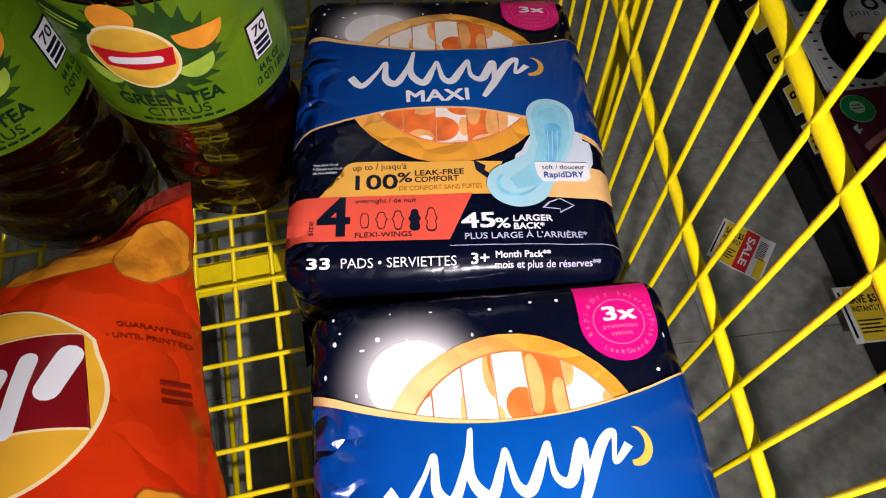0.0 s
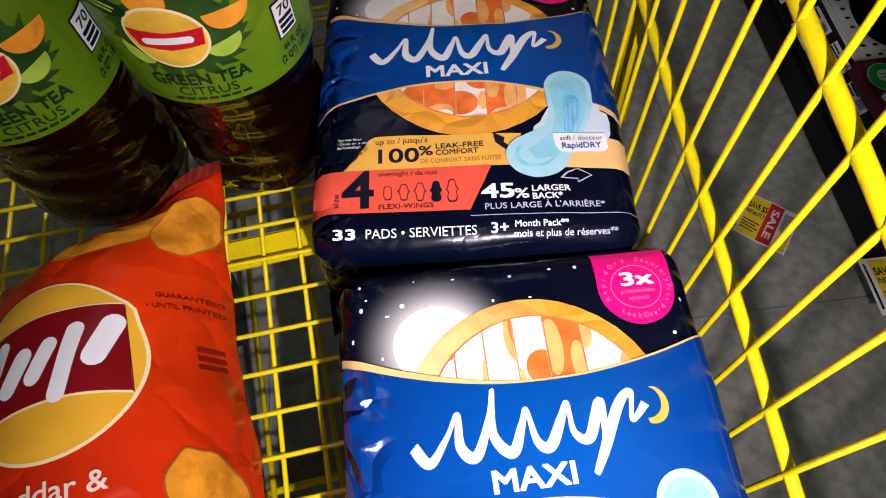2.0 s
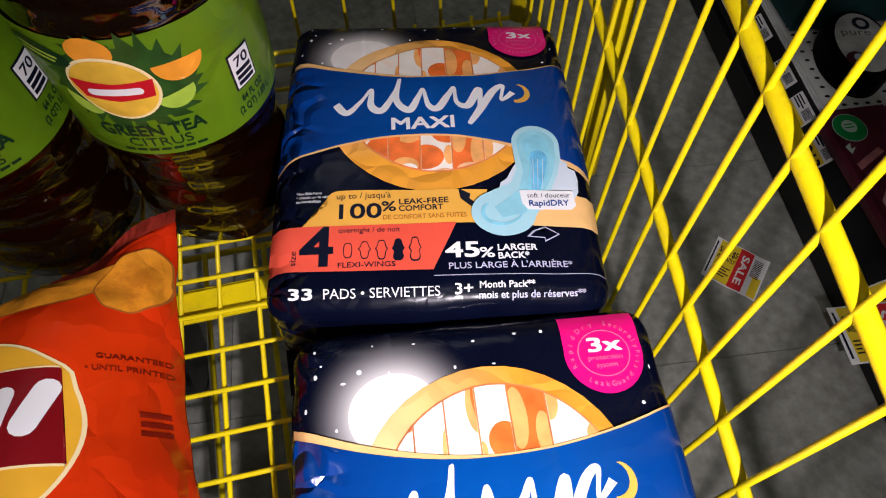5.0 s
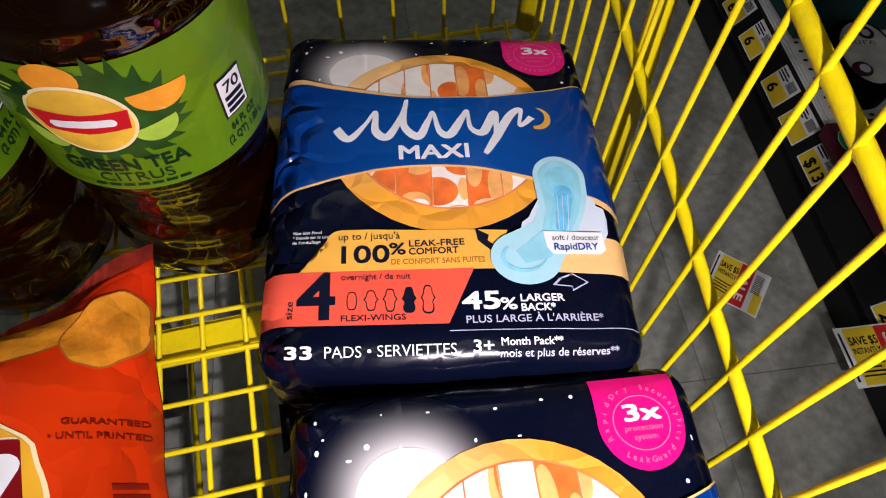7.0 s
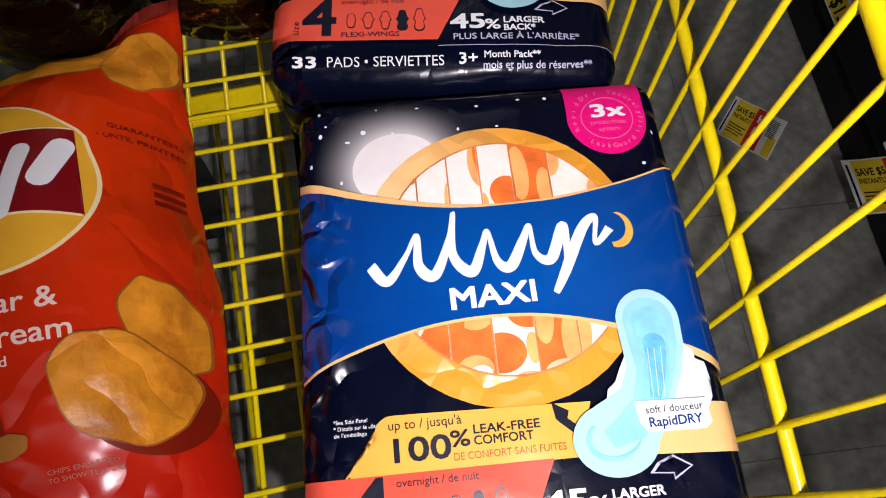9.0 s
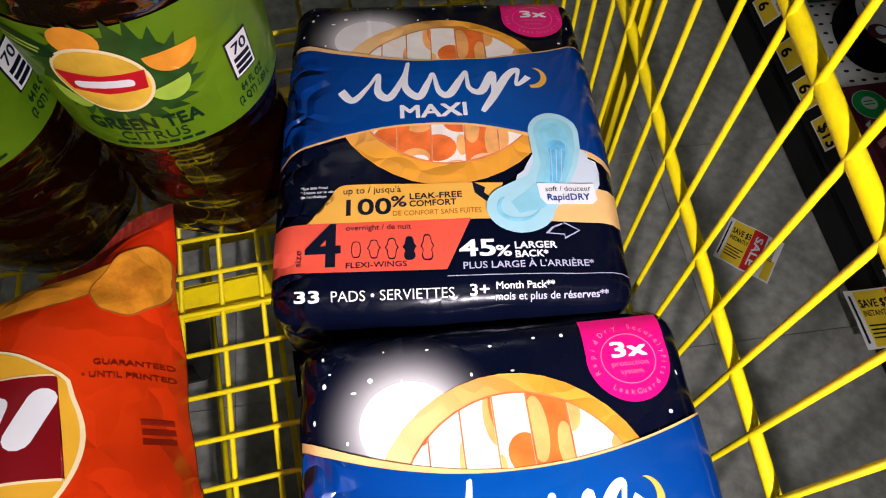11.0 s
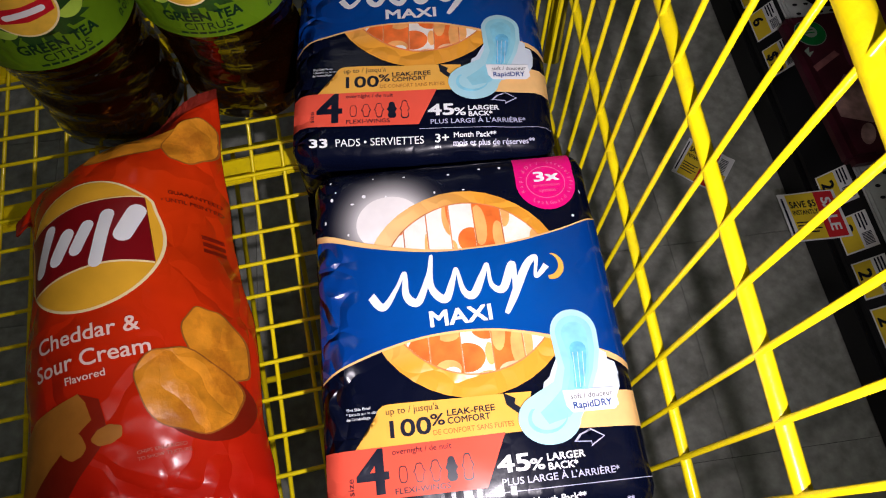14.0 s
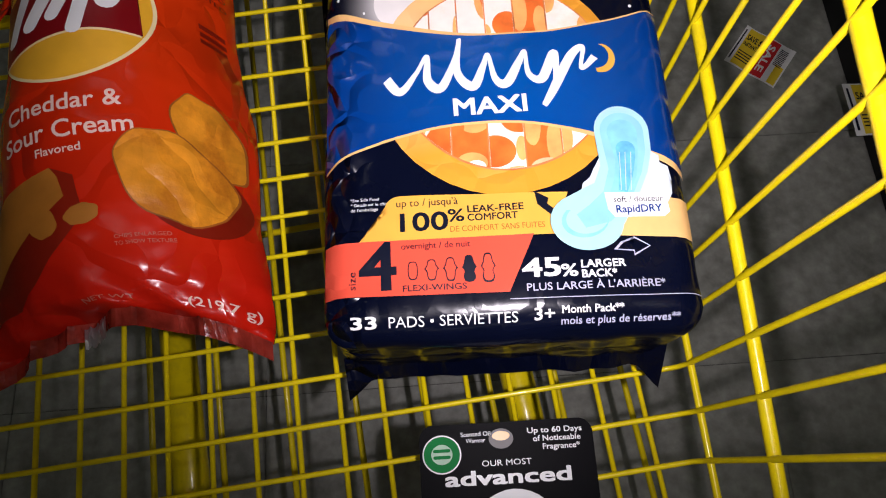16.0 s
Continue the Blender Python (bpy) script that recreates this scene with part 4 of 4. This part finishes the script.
def tea_bottle(m, label, turn):
    bot = thing("tea_bottle", m, label, "bottle", "bottles of tea")
    bm = bmesh.new()
    seg, rings = 60, []
    zs = [0.0015 * i for i in range(191)]
    for z in zs:
        ring = []
        for i in range(seg):
            a = 2 * math.pi * i / seg
            r = bottle_radius(z)
            if z < 0.035:
                r *= 1 + 0.045 * math.cos(5 * a) * (1 - z / 0.035)
            if 0.035 < z < 0.105:
                r += 0.0014 * math.sin(a * 3 + z * 220) * math.sin((z - 0.035) / 0.07 * math.pi)
            ring.append(bm.verts.new((r * math.cos(a), r * math.sin(a), z + (0.003 * (1 - math.cos(5 * a)) if z == 0 else 0))))
        rings.append(ring)
    for a, b in zip(rings, rings[1:]):
        for i in range(seg):
            bm.faces.new((a[i], a[(i + 1) % seg], b[(i + 1) % seg], b[i]))
    bm.faces.new(rings[0][::-1])
    bm.faces.new(rings[-1])
    part("bottle_body", bm, TEA, bot, "clear plastic full of brown tea", True)
    bm = bmesh.new()
    tube(bm, [(0, 0, 0.272), (0, 0, 0.274), (0, 0, 0.290), (0, 0, 0.292)], 0.0185, 40)
    part("cap", bm, CAP, bot, "ribbed plastic screw cap")

    def wrap(x, y, off):
        """Lays a print round the bottle: x along the girth from the middle of its front, y above the label's foot."""
        z = LAB0 + y
        r = bottle_radius(z) + 0.0006 + off + 0.0004 * noise.noise(Vector((x * 30, y * 60, turn)))
        a = radians(-90 + turn) + x / GIRTH
        return Vector((r * math.cos(a), r * math.sin(a), z))

    H = LAB1 - LAB0
    band = decal("label", [quad(-0.180, 0, 0.180, H)], LABEL, bot, None, 0, "glossy lime green wrap label", wrap, 0.0055)

    def prn(x, y, off):
        """The same for the label's print."""
        return wrap(x, y * 1.08 + 0.002, off)
    k = 0.001
    rng = random.Random(7)
    leaves = []
    for i in range(24):
        a = 2 * math.pi * i / 24 + rng.uniform(-0.1, 0.1)
        cx, cy = 29 * math.cos(a), 45 + 22 * math.sin(a)
        L, w = rng.uniform(8, 11), rng.uniform(3, 4)
        dx, dy = math.cos(a + 0.5), math.sin(a + 0.5)
        leaves.append([((cx - dx * L * 0.6) * k, (cy - dy * L * 0.6) * k), ((cx + dy * w) * k, (cy - dx * w) * k), ((cx + dx * L) * k, (cy + dy * L) * k), ((cx - dy * w) * k, (cy + dx * w) * k)])
    decal("leaf_print", leaves, LEAF, band, None, 1, "", prn)
    decal("leaf_print", [ell(0, 46 * k, 31 * k, 22 * k)], LEAF, band, None, 1.4, "", prn)
    decal("slice_print", [ell(27 * k, 55 * k, 12 * k, 11 * k, 0, 20, 180, 360), ell(-7 * k, 66 * k, 10 * k, 8 * k, 0, 20)], CITRUS, band, None, 2, "", prn, apart=True)
    decal("slice_print", [ell(20 * k, 38 * k, 10 * k, 9 * k, 12, 20, 180, 360), ell(-24 * k, 35 * k, 9 * k, 8 * k, -35, 20, 180, 360)], LIME, band, None, 2, "", prn, apart=True)
    decal("logo_rim", [ell(-5 * k, 45 * k, 20.5 * k, 18.5 * k, -10)], PALEYEL, band, None, 3, "", prn)
    decal("logo_disc", [ell(-5 * k, 45 * k, 19 * k, 17 * k, -10)], LEMON, band, None, 4, "yellow printed disc", prn)
    decal("logo_ribbon", [[(-23 * k, 51 * k), (-20 * k, 40 * k), (-5 * k, 38 * k), (12 * k, 40 * k), (14 * k, 50 * k), (-4 * k, 49 * k)]], RIBBON, band, None, 5, "", prn)
    decal("mark", [bar(-15 * k, 44 * k, 6 * k, 44.5 * k, 4.2 * k)], WHITE, band, None, 6, "", prn)
    decal("leaf_badge", [ell(-33 * k, 62 * k, 15 * k, 5.5 * k, -12)], DARKGREEN, band, None, 3, "", prn)
    decal("badge_bars", [bar(-42 * k, 65 * k, -24 * k, 61 * k, 1.4 * k), bar(-41 * k, 62 * k, -26 * k, 58.8 * k, 1.4 * k)], LIME, band, None, 4, "", prn)
    text("print_word", "GREEN TEA", -25 * k, 13.5 * k, 7.5 * k, DARKGREEN, band, None, 3, 52 * k, 0, 0.035, 0, prn)
    text("print_word", "CITRUS", -14 * k, 5.8 * k, 6 * k, DARKGREEN, band, None, 3, 32 * k, 0, 0.0, 0, prn)
    decal("small_print", [quad((-18 + 6.2 * i) * k, 2.2 * k, (-13 + 6.2 * i) * k, 3.8 * k) for i in range(7)], DARKGREEN, band, None, 3, "", prn)
    decal("nutrition_tag", [quad(49 * k, 20 * k, 65 * k, 42 * k)], INK, band, None, 2, "", prn)
    decal("nutrition_tag", [quad(50 * k, 21 * k, 64 * k, 41 * k)], WHITE, band, None, 3, "", prn)
    text("print_word", "70", 52 * k, 33.5 * k, 5.5 * k, INK, band, None, 4, 9.5 * k, 0, 0.02, 0, prn)
    decal("tag_bar", [quad(51.5 * k, (22.5 + 3.4 * i) * k, 62.5 * k, (24.8 + 3.4 * i) * k) for i in range(3)], INK, band, None, 4, "", prn, apart=True)
    text("print_word", "64 FL OZ", 50 * k, 12.5 * k, 4.2 * k, DARKGREEN, band, None, 3, 17 * k, 0, 0.03, 0, prn)
    text("print_word", "(2 QT) 1.89 L", 46 * k, 6 * k, 4.2 * k, DARKGREEN, band, None, 3, 25 * k, 0, 0.03, 0, prn)
    return bot


DARKGREEN = mat("deep_green_print", (0.004, 0.03, 0.012), 0.35, 0.2)
tea_bottle(pose(-0.037, 0.444, FLOORTOP), "large bottle of brown tea with lime green citrus label", -8)
tea_bottle(pose(-0.153, 0.442, FLOORTOP), "large bottle of brown tea with green label, beside basket side", 14)


# ---- air freshener box near the handle ----
def freshener_box(m):
    b = thing("air_freshener_box", m, "black carton with a green disc and white words on wire floor", "carton")
    bm = bmesh.new()
    rim = []
    for cx, cy, a0 in ((0.0415, -0.008, 0), (-0.0415, -0.008, 90), (-0.0415, -0.152, 180), (0.0415, -0.152, 270)):
        rim += ell(cx, cy, 0.008, 0.008, 0, 8, a0, a0 + 90)
    low = [bm.verts.new((x, y, 0)) for x, y in rim]
    top = [bm.verts.new((x, y, 0.020)) for x, y in rim]
    bm.faces.new(low[::-1])
    bm.faces.new(top)
    for i in range(len(rim)):
        j = (i + 1) % len(rim)
        if (low[i].co - low[j].co).length > 1e-6:
            bm.faces.new((low[i], low[j], top[j], top[i]))
    bmesh.ops.remove_doubles(bm, verts=bm.verts[:], dist=1e-6)
    carton_body = part("carton", bm, DARKBOX, b)
    S = lambda x, y: 0.020
    k = 0.001
    decal("hang_ring", [ell(-3 * k, -9 * k, 7 * k, 5.5 * k)], INK2, carton_body, S, 1)
    decal("hang_hole", [ell(-3 * k, -7.5 * k, 5 * k, 2.6 * k)], GOLD, carton_body, S, 2)
    decal("disc_rim", [ell(-37 * k, -16 * k, 11 * k, 10.5 * k)], WHITE, carton_body, S, 1)
    decal("disc_print", [ell(-37 * k, -16 * k, 10.2 * k, 9.7 * k)], DISC, carton_body, S, 2)
    decal("disc_centre", [ell(-37 * k, -16 * k, 6 * k, 5.4 * k)], PALEDISC, carton_body, S, 3)
    decal("disc_bars", [bar(-41 * k, -14 * k, -33 * k, -14 * k, 1.8 * k), bar(-41 * k, -17.5 * k, -33 * k, -17.5 * k, 1.8 * k)], DISC, carton_body, S, 4)
    text("print_word", "Scented Oil", -26 * k, -7 * k, 2.4 * k, WHITE, carton_body, S, 1, 17 * k)
    text("print_word", "Warmer", -23 * k, -10.5 * k, 2.4 * k, WHITE, carton_body, S, 1, 11 * k)
    text("print_word", "Up to 60 Days", 12 * k, -7 * k, 3.0 * k, WHITE, carton_body, S, 1, 31 * k, 0, 0.02)
    text("print_word", "of Noticeable", 15 * k, -11.5 * k, 3.0 * k, WHITE, carton_body, S, 1, 27 * k, 0, 0.02)
    text("print_word", "Fragrance*", 20 * k, -16 * k, 3.0 * k, WHITE, carton_body, S, 1, 21 * k, 0, 0.02)
    text("print_word", "OUR MOST", -15 * k, -23.5 * k, 3.2 * k, WHITE, carton_body, S, 1, 28 * k)
    text("print_word", "advanced", -36 * k, -33 * k, 7.5 * k, WHITE, carton_body, S, 1, 70 * k, 0, 0.03)
    decal("plume_print", [ell(2 * k, -72 * k, 30 * k, 36 * k)], WHITE, carton_body, S, 1)
    return b


PALEDISC = mat("pale_mint_print", (0.50, 0.72, 0.55), 0.45, 0.2, 40, spec=0.05)
INK2 = mat("grey_card_print", (0.10, 0.09, 0.085), 0.4, 0.1)
freshener_box(pose(0.0595, -0.006, FLOORTOP, 0, 0, -7))

# ---- store shelf beside the cart ----
shelf = thing("store_shelf", AISLE, "black steel shelf base with a white perforated deck", "shelf")
bm = bmesh.new()
box(bm, -0.010, 0.05, -1.6, 3.2, 0, 0.05, 0.003)
part("kick_plate", bm, BLACK, shelf)
bm = bmesh.new()
vs = [(-0.006, 0.062), (0.022, 0.102), (0.0265, 0.102), (0.0265, 0.055), (-0.006, 0.055)]
ends = []
for y in (-1.6, 3.2):
    ends.append([bm.verts.new((x, y, z)) for x, z in vs])
for i in range(5):
    bm.faces.new((ends[0][i], ends[0][(i + 1) % 5], ends[1][(i + 1) % 5], ends[1][i]))
bm.faces.new(ends[0])
bm.faces.new(ends[1][::-1])
part("price_channel", bm, BLACK, shelf, "black price rail")
bm = bmesh.new()
box(bm, 0.0265, 0.0345, -1.6, 3.2, 0.05, 0.1052, 0.002)
part("deck_lip", bm, SHELFW, shelf)
bm = bmesh.new()
box(bm, 0.0345, 0.50, -1.6, 3.2, 0.05, 0.105)
deck = part("deck", bm, SHELFW, shelf, "white enamel perforated deck")
holes = []
for i in range(6):
    for j in range(70):
        holes.append(ell(0.048 + 0.018 * i, -0.2 + 0.018 * j, 0.0042, 0.0026, 0, 10))
decal("deck_holes", holes, BLACK, deck, lambda x, y: 0.105, 1)
bm = bmesh.new()
box(bm, 0.50, 0.53, -1.6, 3.2, 0, 1.5)
part("back_panel", bm, BLACK, shelf)
for zz in (0.55, 0.95):
    bm = bmesh.new()
    box(bm, 0.14, 0.50, -1.6, 3.2, zz, zz + 0.03)
    part("upper_shelf", bm, BLACK, shelf)


def price_tag(y, words, wide=0.052):
    m = AISLE @ pose(0.008, y, 0.0825, 0, 0, 0) @ pose(0, 0, 0.0009, 0, -55.1, 0) @ pose(0, 0, 0, 0, 0, -90)
    t = thing("price_tag", m, "yellow and white paper price tag on black rail", "price tag", "price tags")
    bm = bmesh.new()
    box(bm, -wide / 2, wide / 2, -0.021, 0.021, 0, 0.0006)
    card = part("card", bm, TAGW, t)
    S = lambda x, y: 0.0006
    decal("yellow_field", [quad(-wide / 2 + 0.002, -0.019, wide / 2 - 0.002, 0.003)], TAGY, card, S, 1)
    decal("print_bars", [quad(-0.024, 0.007 + 0.004 * i, -0.004 + 0.005 * (i % 2), 0.009 + 0.004 * i) for i in range(3)], INK, card, S, 1)
    decal("code_bars", [quad(0.004 + 0.002 * i, 0.006, 0.0052 + 0.002 * i, 0.018) for i in range(9)], INK, card, S, 1)
    text("print_word", words, -0.014, -0.016, 0.015, INK, card, S, 2, 0.012 * len(words), 0, 0.03)
    return t


for y, w in ((0.86, "6"), (0.785, "6"), (0.69, "6"), (0.62, "6"), (0.55, "$13"), (0.318, "2"), (0.248, "2"), (0.183, "2"), (0.118, "2")):
    price_tag(y, w)


def sale_card(m, short):
    """short: one that is pushed into the rail by its end."""
    t = thing("sale_card", m, "yellow, red and white paper sale card, curled", "sale card", "sale cards")
    W, H = 0.112, 0.074
    bm = bmesh.new()
    box(bm, -W / 2, 0.029 if short else W / 2, -H / 2, H / 2, 0, 0.0005)
    bmesh.ops.subdivide_edges(bm, edges=bm.edges[:], cuts=5, use_grid_fill=True)
    S = lambda x, y: 0.0005 + (0.02 if short else 0.10) * x * x + 0.0008 * math.sin(x * 90 + y * 40)
    for v in bm.verts:
        v.co.z += S(v.co.x, v.co.y) - 0.0005
    card = part("card", bm, TAGW, t)
    decal("yellow_field", [quad(-0.045, -0.035, -0.004, 0.035)], TAGY, card, S, 1)
    decal("red_field", [quad(-0.004, -0.035, 0.024, 0.035)], TAGR, card, S, 1)
    if not short:
        decal("yellow_field", [quad(0.036, -0.035, 0.053, 0.0)], TAGY, card, S, 1)
    decal("edge_bar", [quad(-0.053, -0.03, -0.050, 0.03)], INK, card, S, 1)
    text("print_word", "SAVE $5", -0.043, 0.014, 0.010, INK, card, S, 2, 0.037, 0, 0.03)
    text("print_word", "INSTANTLY", -0.043, 0.003, 0.007, INK, card, S, 2, 0.037, 0, 0.03)
    text("print_word", "SALE", 0.004, 0.026, 0.014, TAGW, card, S, 2, 0.05, -90, 0.03)
    decal("small_print", [quad(-0.043, -0.010 - 0.005 * i, -0.008 - 0.006 * (i % 2), -0.008 - 0.005 * i) for i in range(4)], INK, card, S, 2)
    if not short:
        decal("code_bars", [quad(0.028, -0.03 + 0.003 * i, 0.046, -0.0285 + 0.003 * i) for i in range(9, 20)], INK, card, S, 2)
    return t


sale_card(AISLE @ pose(-0.0292, 0.279, 0.0865, 0, 2, 0) @ Matrix.Diagonal((1, 0.98, 1, 1)), True)
sale_card(pose(0.565, 0.430, 0.001, 0, 0, -46) @ Matrix.Diagonal((0.70, 0.98, 1, 1)), False)


# ---- goods on the shelf ----
DECK = 0.1055
ROSE = mat("dusk_rose_print", (0.30, 0.11, 0.11), 0.4, 0.5, 40)
ROSE2 = mat("blush_print", (0.42, 0.24, 0.22), 0.4, 0.6, 45)
PALEG = mat("pale_green_print", (0.35, 0.45, 0.36), 0.4, 0.1)
CLEAR = mat("grey_white_card", (0.50, 0.50, 0.48), 0.3, 0.2, 40)
VIOLET = mat("violet_cap_plastic", (0.16, 0.035, 0.07), 0.35, 0.15, 20)
OCHRE = mat("ochre_card", (0.30, 0.17, 0.02), 0.45, 0.3, 30)


def carton(x, y, w, d, h, turn, body, label, bevel=0.006):
    t = thing("carton", AISLE @ pose(x, y, DECK, 0, 0, turn), label, "carton", "cartons on the shelf")
    bm = bmesh.new()
    box(bm, -w / 2, w / 2, -d / 2, d / 2, 0, h, bevel)
    part("box_body", bm, body, t)
    return t


# plum blister pack with a green disc and a picture
t = carton(0.058, 0.460, 0.115, 0.255, 0.030, 2, PLUM, "dark plum blister pack with green disc, flat on deck", 0.010)
S30 = lambda x, y: 0.030
decal("disc_rim", [ell(-0.030, 0.088, 0.0235, 0.0235)], PALEG, t, S30, 1)
decal("disc_print", [ell(-0.030, 0.088, 0.0225, 0.0225)], DISC, t, S30, 2)
decal("disc_mark", [ell(-0.030, 0.090, 0.0105, 0.0105)], PALEG, t, S30, 3)
decal("disc_bars", [bar(-0.036, 0.093, -0.025, 0.093, 0.002), bar(-0.037, 0.088, -0.024, 0.088, 0.002)], DISC, t, S30, 4, apart=True)
decal("leaf_print", [[(-0.052, 0.058), (-0.042, 0.064), (-0.046, 0.054), (-0.038, 0.056), (-0.048, 0.046)]], PALEG, t, S30, 2)
decal("stripe_print", [[(-0.050, 0.030), (-0.008, 0.052), (-0.003, 0.044), (-0.048, 0.020)]], ROSE, t, S30, 1)
decal("bloom_print", [ell(0.018, 0.045, 0.014, 0.034, -12)], VIOLET, t, S30, 1)
decal("figure_print", [[(-0.045, -0.028), (-0.012, 0.010), (0.010, 0.004), (0.028, -0.030), (0.026, -0.064), (-0.006, -0.074), (-0.046, -0.058)]], ROSE2, t, S30, 1)
decal("figure_print", [ell(0.030, -0.010, 0.008, 0.014), ell(-0.02, -0.09, 0.010, 0.018, -30)], ROSE2, t, S30, 2, apart=True)
decal("white_bars", [bar(0.049, -0.005 - 0.011 * i, 0.049, -0.012 - 0.011 * i, 0.003) for i in range(5)], WHITE, t, S30, 2, apart=True)
decal("edge_line", [quad(0.040, -0.11, 0.0408, 0.11)], VIOLET, t, S30, 1)

# rounded pack with a pale panel
t = thing("carton", AISLE @ pose(0.108, 0.690, DECK, 0, 0, -14), "black rounded pack with pale grey panel, flat on deck", "carton", "cartons on the shelf")
bm = bmesh.new()
tube(bm, [(0, 0, 0), (0, 0, 0.004), (0, 0, 0.028), (0, 0, 0.034)], 0.05, 40)
for v in bm.verts:
    v.co.y *= 1.45
part("box_body", bm, DARKBOX, t, smooth=False)
S34 = lambda x, y: 0.034
decal("pale_panel", [ell(0.004, 0.006, 0.040, 0.060)], CLEAR, t, S34, 1)
decal("cap_print", [ell(0.008, 0.045, 0.013, 0.013)], INK, t, S34, 2)
decal("cap_print", [ell(0.008, 0.045, 0.007, 0.007)], CLEAR, t, S34, 3)
text("print_word", "pure", -0.026, 0.016, 0.013, INK2, t, S34, 2, 0.045, 8)
decal("flower_print", [ell(-0.012, -0.030, 0.016, 0.014, 20)], PLUM, t, S34, 2)
decal("flower_print", [ell(-0.008, -0.028, 0.008, 0.008)], WING, t, S34, 3)

# plum bottle lying behind, with a violet cap
t = thing("spray_bottle", AISLE @ pose(0.165, 0.600, DECK + 0.031, 0, 0, 60), "dark plum spray bottle with violet cap lying on deck", "bottle")
bm = bmesh.new()
tube(bm, [(-0.10, 0, 0), (-0.095, 0, 0), (0.045, 0, 0), (0.06, 0, 0)], 0.031, 28)
part("bottle_body", bm, PLUM, t, smooth=False)
bm = bmesh.new()
tube(bm, [(0.06, 0, 0), (0.066, 0, 0), (0.105, 0, 0), (0.112, 0, 0)], 0.0285, 28)
part("cap", bm, VIOLET, t)
decal("pale_label", [quad(0.032, -0.012, 0.052, 0.012)], CLEAR, t, lambda x, y: math.sqrt(max(0, 0.0314 ** 2 - y * y)), 1, step=0.003)
t = carton(0.205, 0.46, 0.10, 0.24, 0.12, -4, PLUM, "tall plum carton standing behind the blister pack")
decal("stripe_print", [quad(-0.04, -0.1, -0.032, 0.1)], ROSE, t, lambda x, y: 0.12, 1)
t = carton(0.135, 0.86, 0.20, 0.20, 0.10, 3, TEAL, "dark teal carton standing on the white deck")
decal("stripe_print", [quad(-0.08, -0.08, 0.08, -0.074)], DISC, t, lambda x, y: 0.10, 1)
t = carton(0.265, 0.76, 0.10, 0.14, 0.12, 10, OCHRE, "ochre carton standing behind other cartons")
decal("label_print", [quad(-0.03, -0.04, 0.03, 0.04)], BAGDARK, t, lambda x, y: 0.12, 1)
t = carton(0.270, 0.24, 0.12, 0.16, 0.10, -8, PLUM, "plum carton standing at the back of deck")
decal("disc_print", [ell(-0.02, 0.03, 0.02, 0.02)], DISC, t, lambda x, y: 0.10, 1)
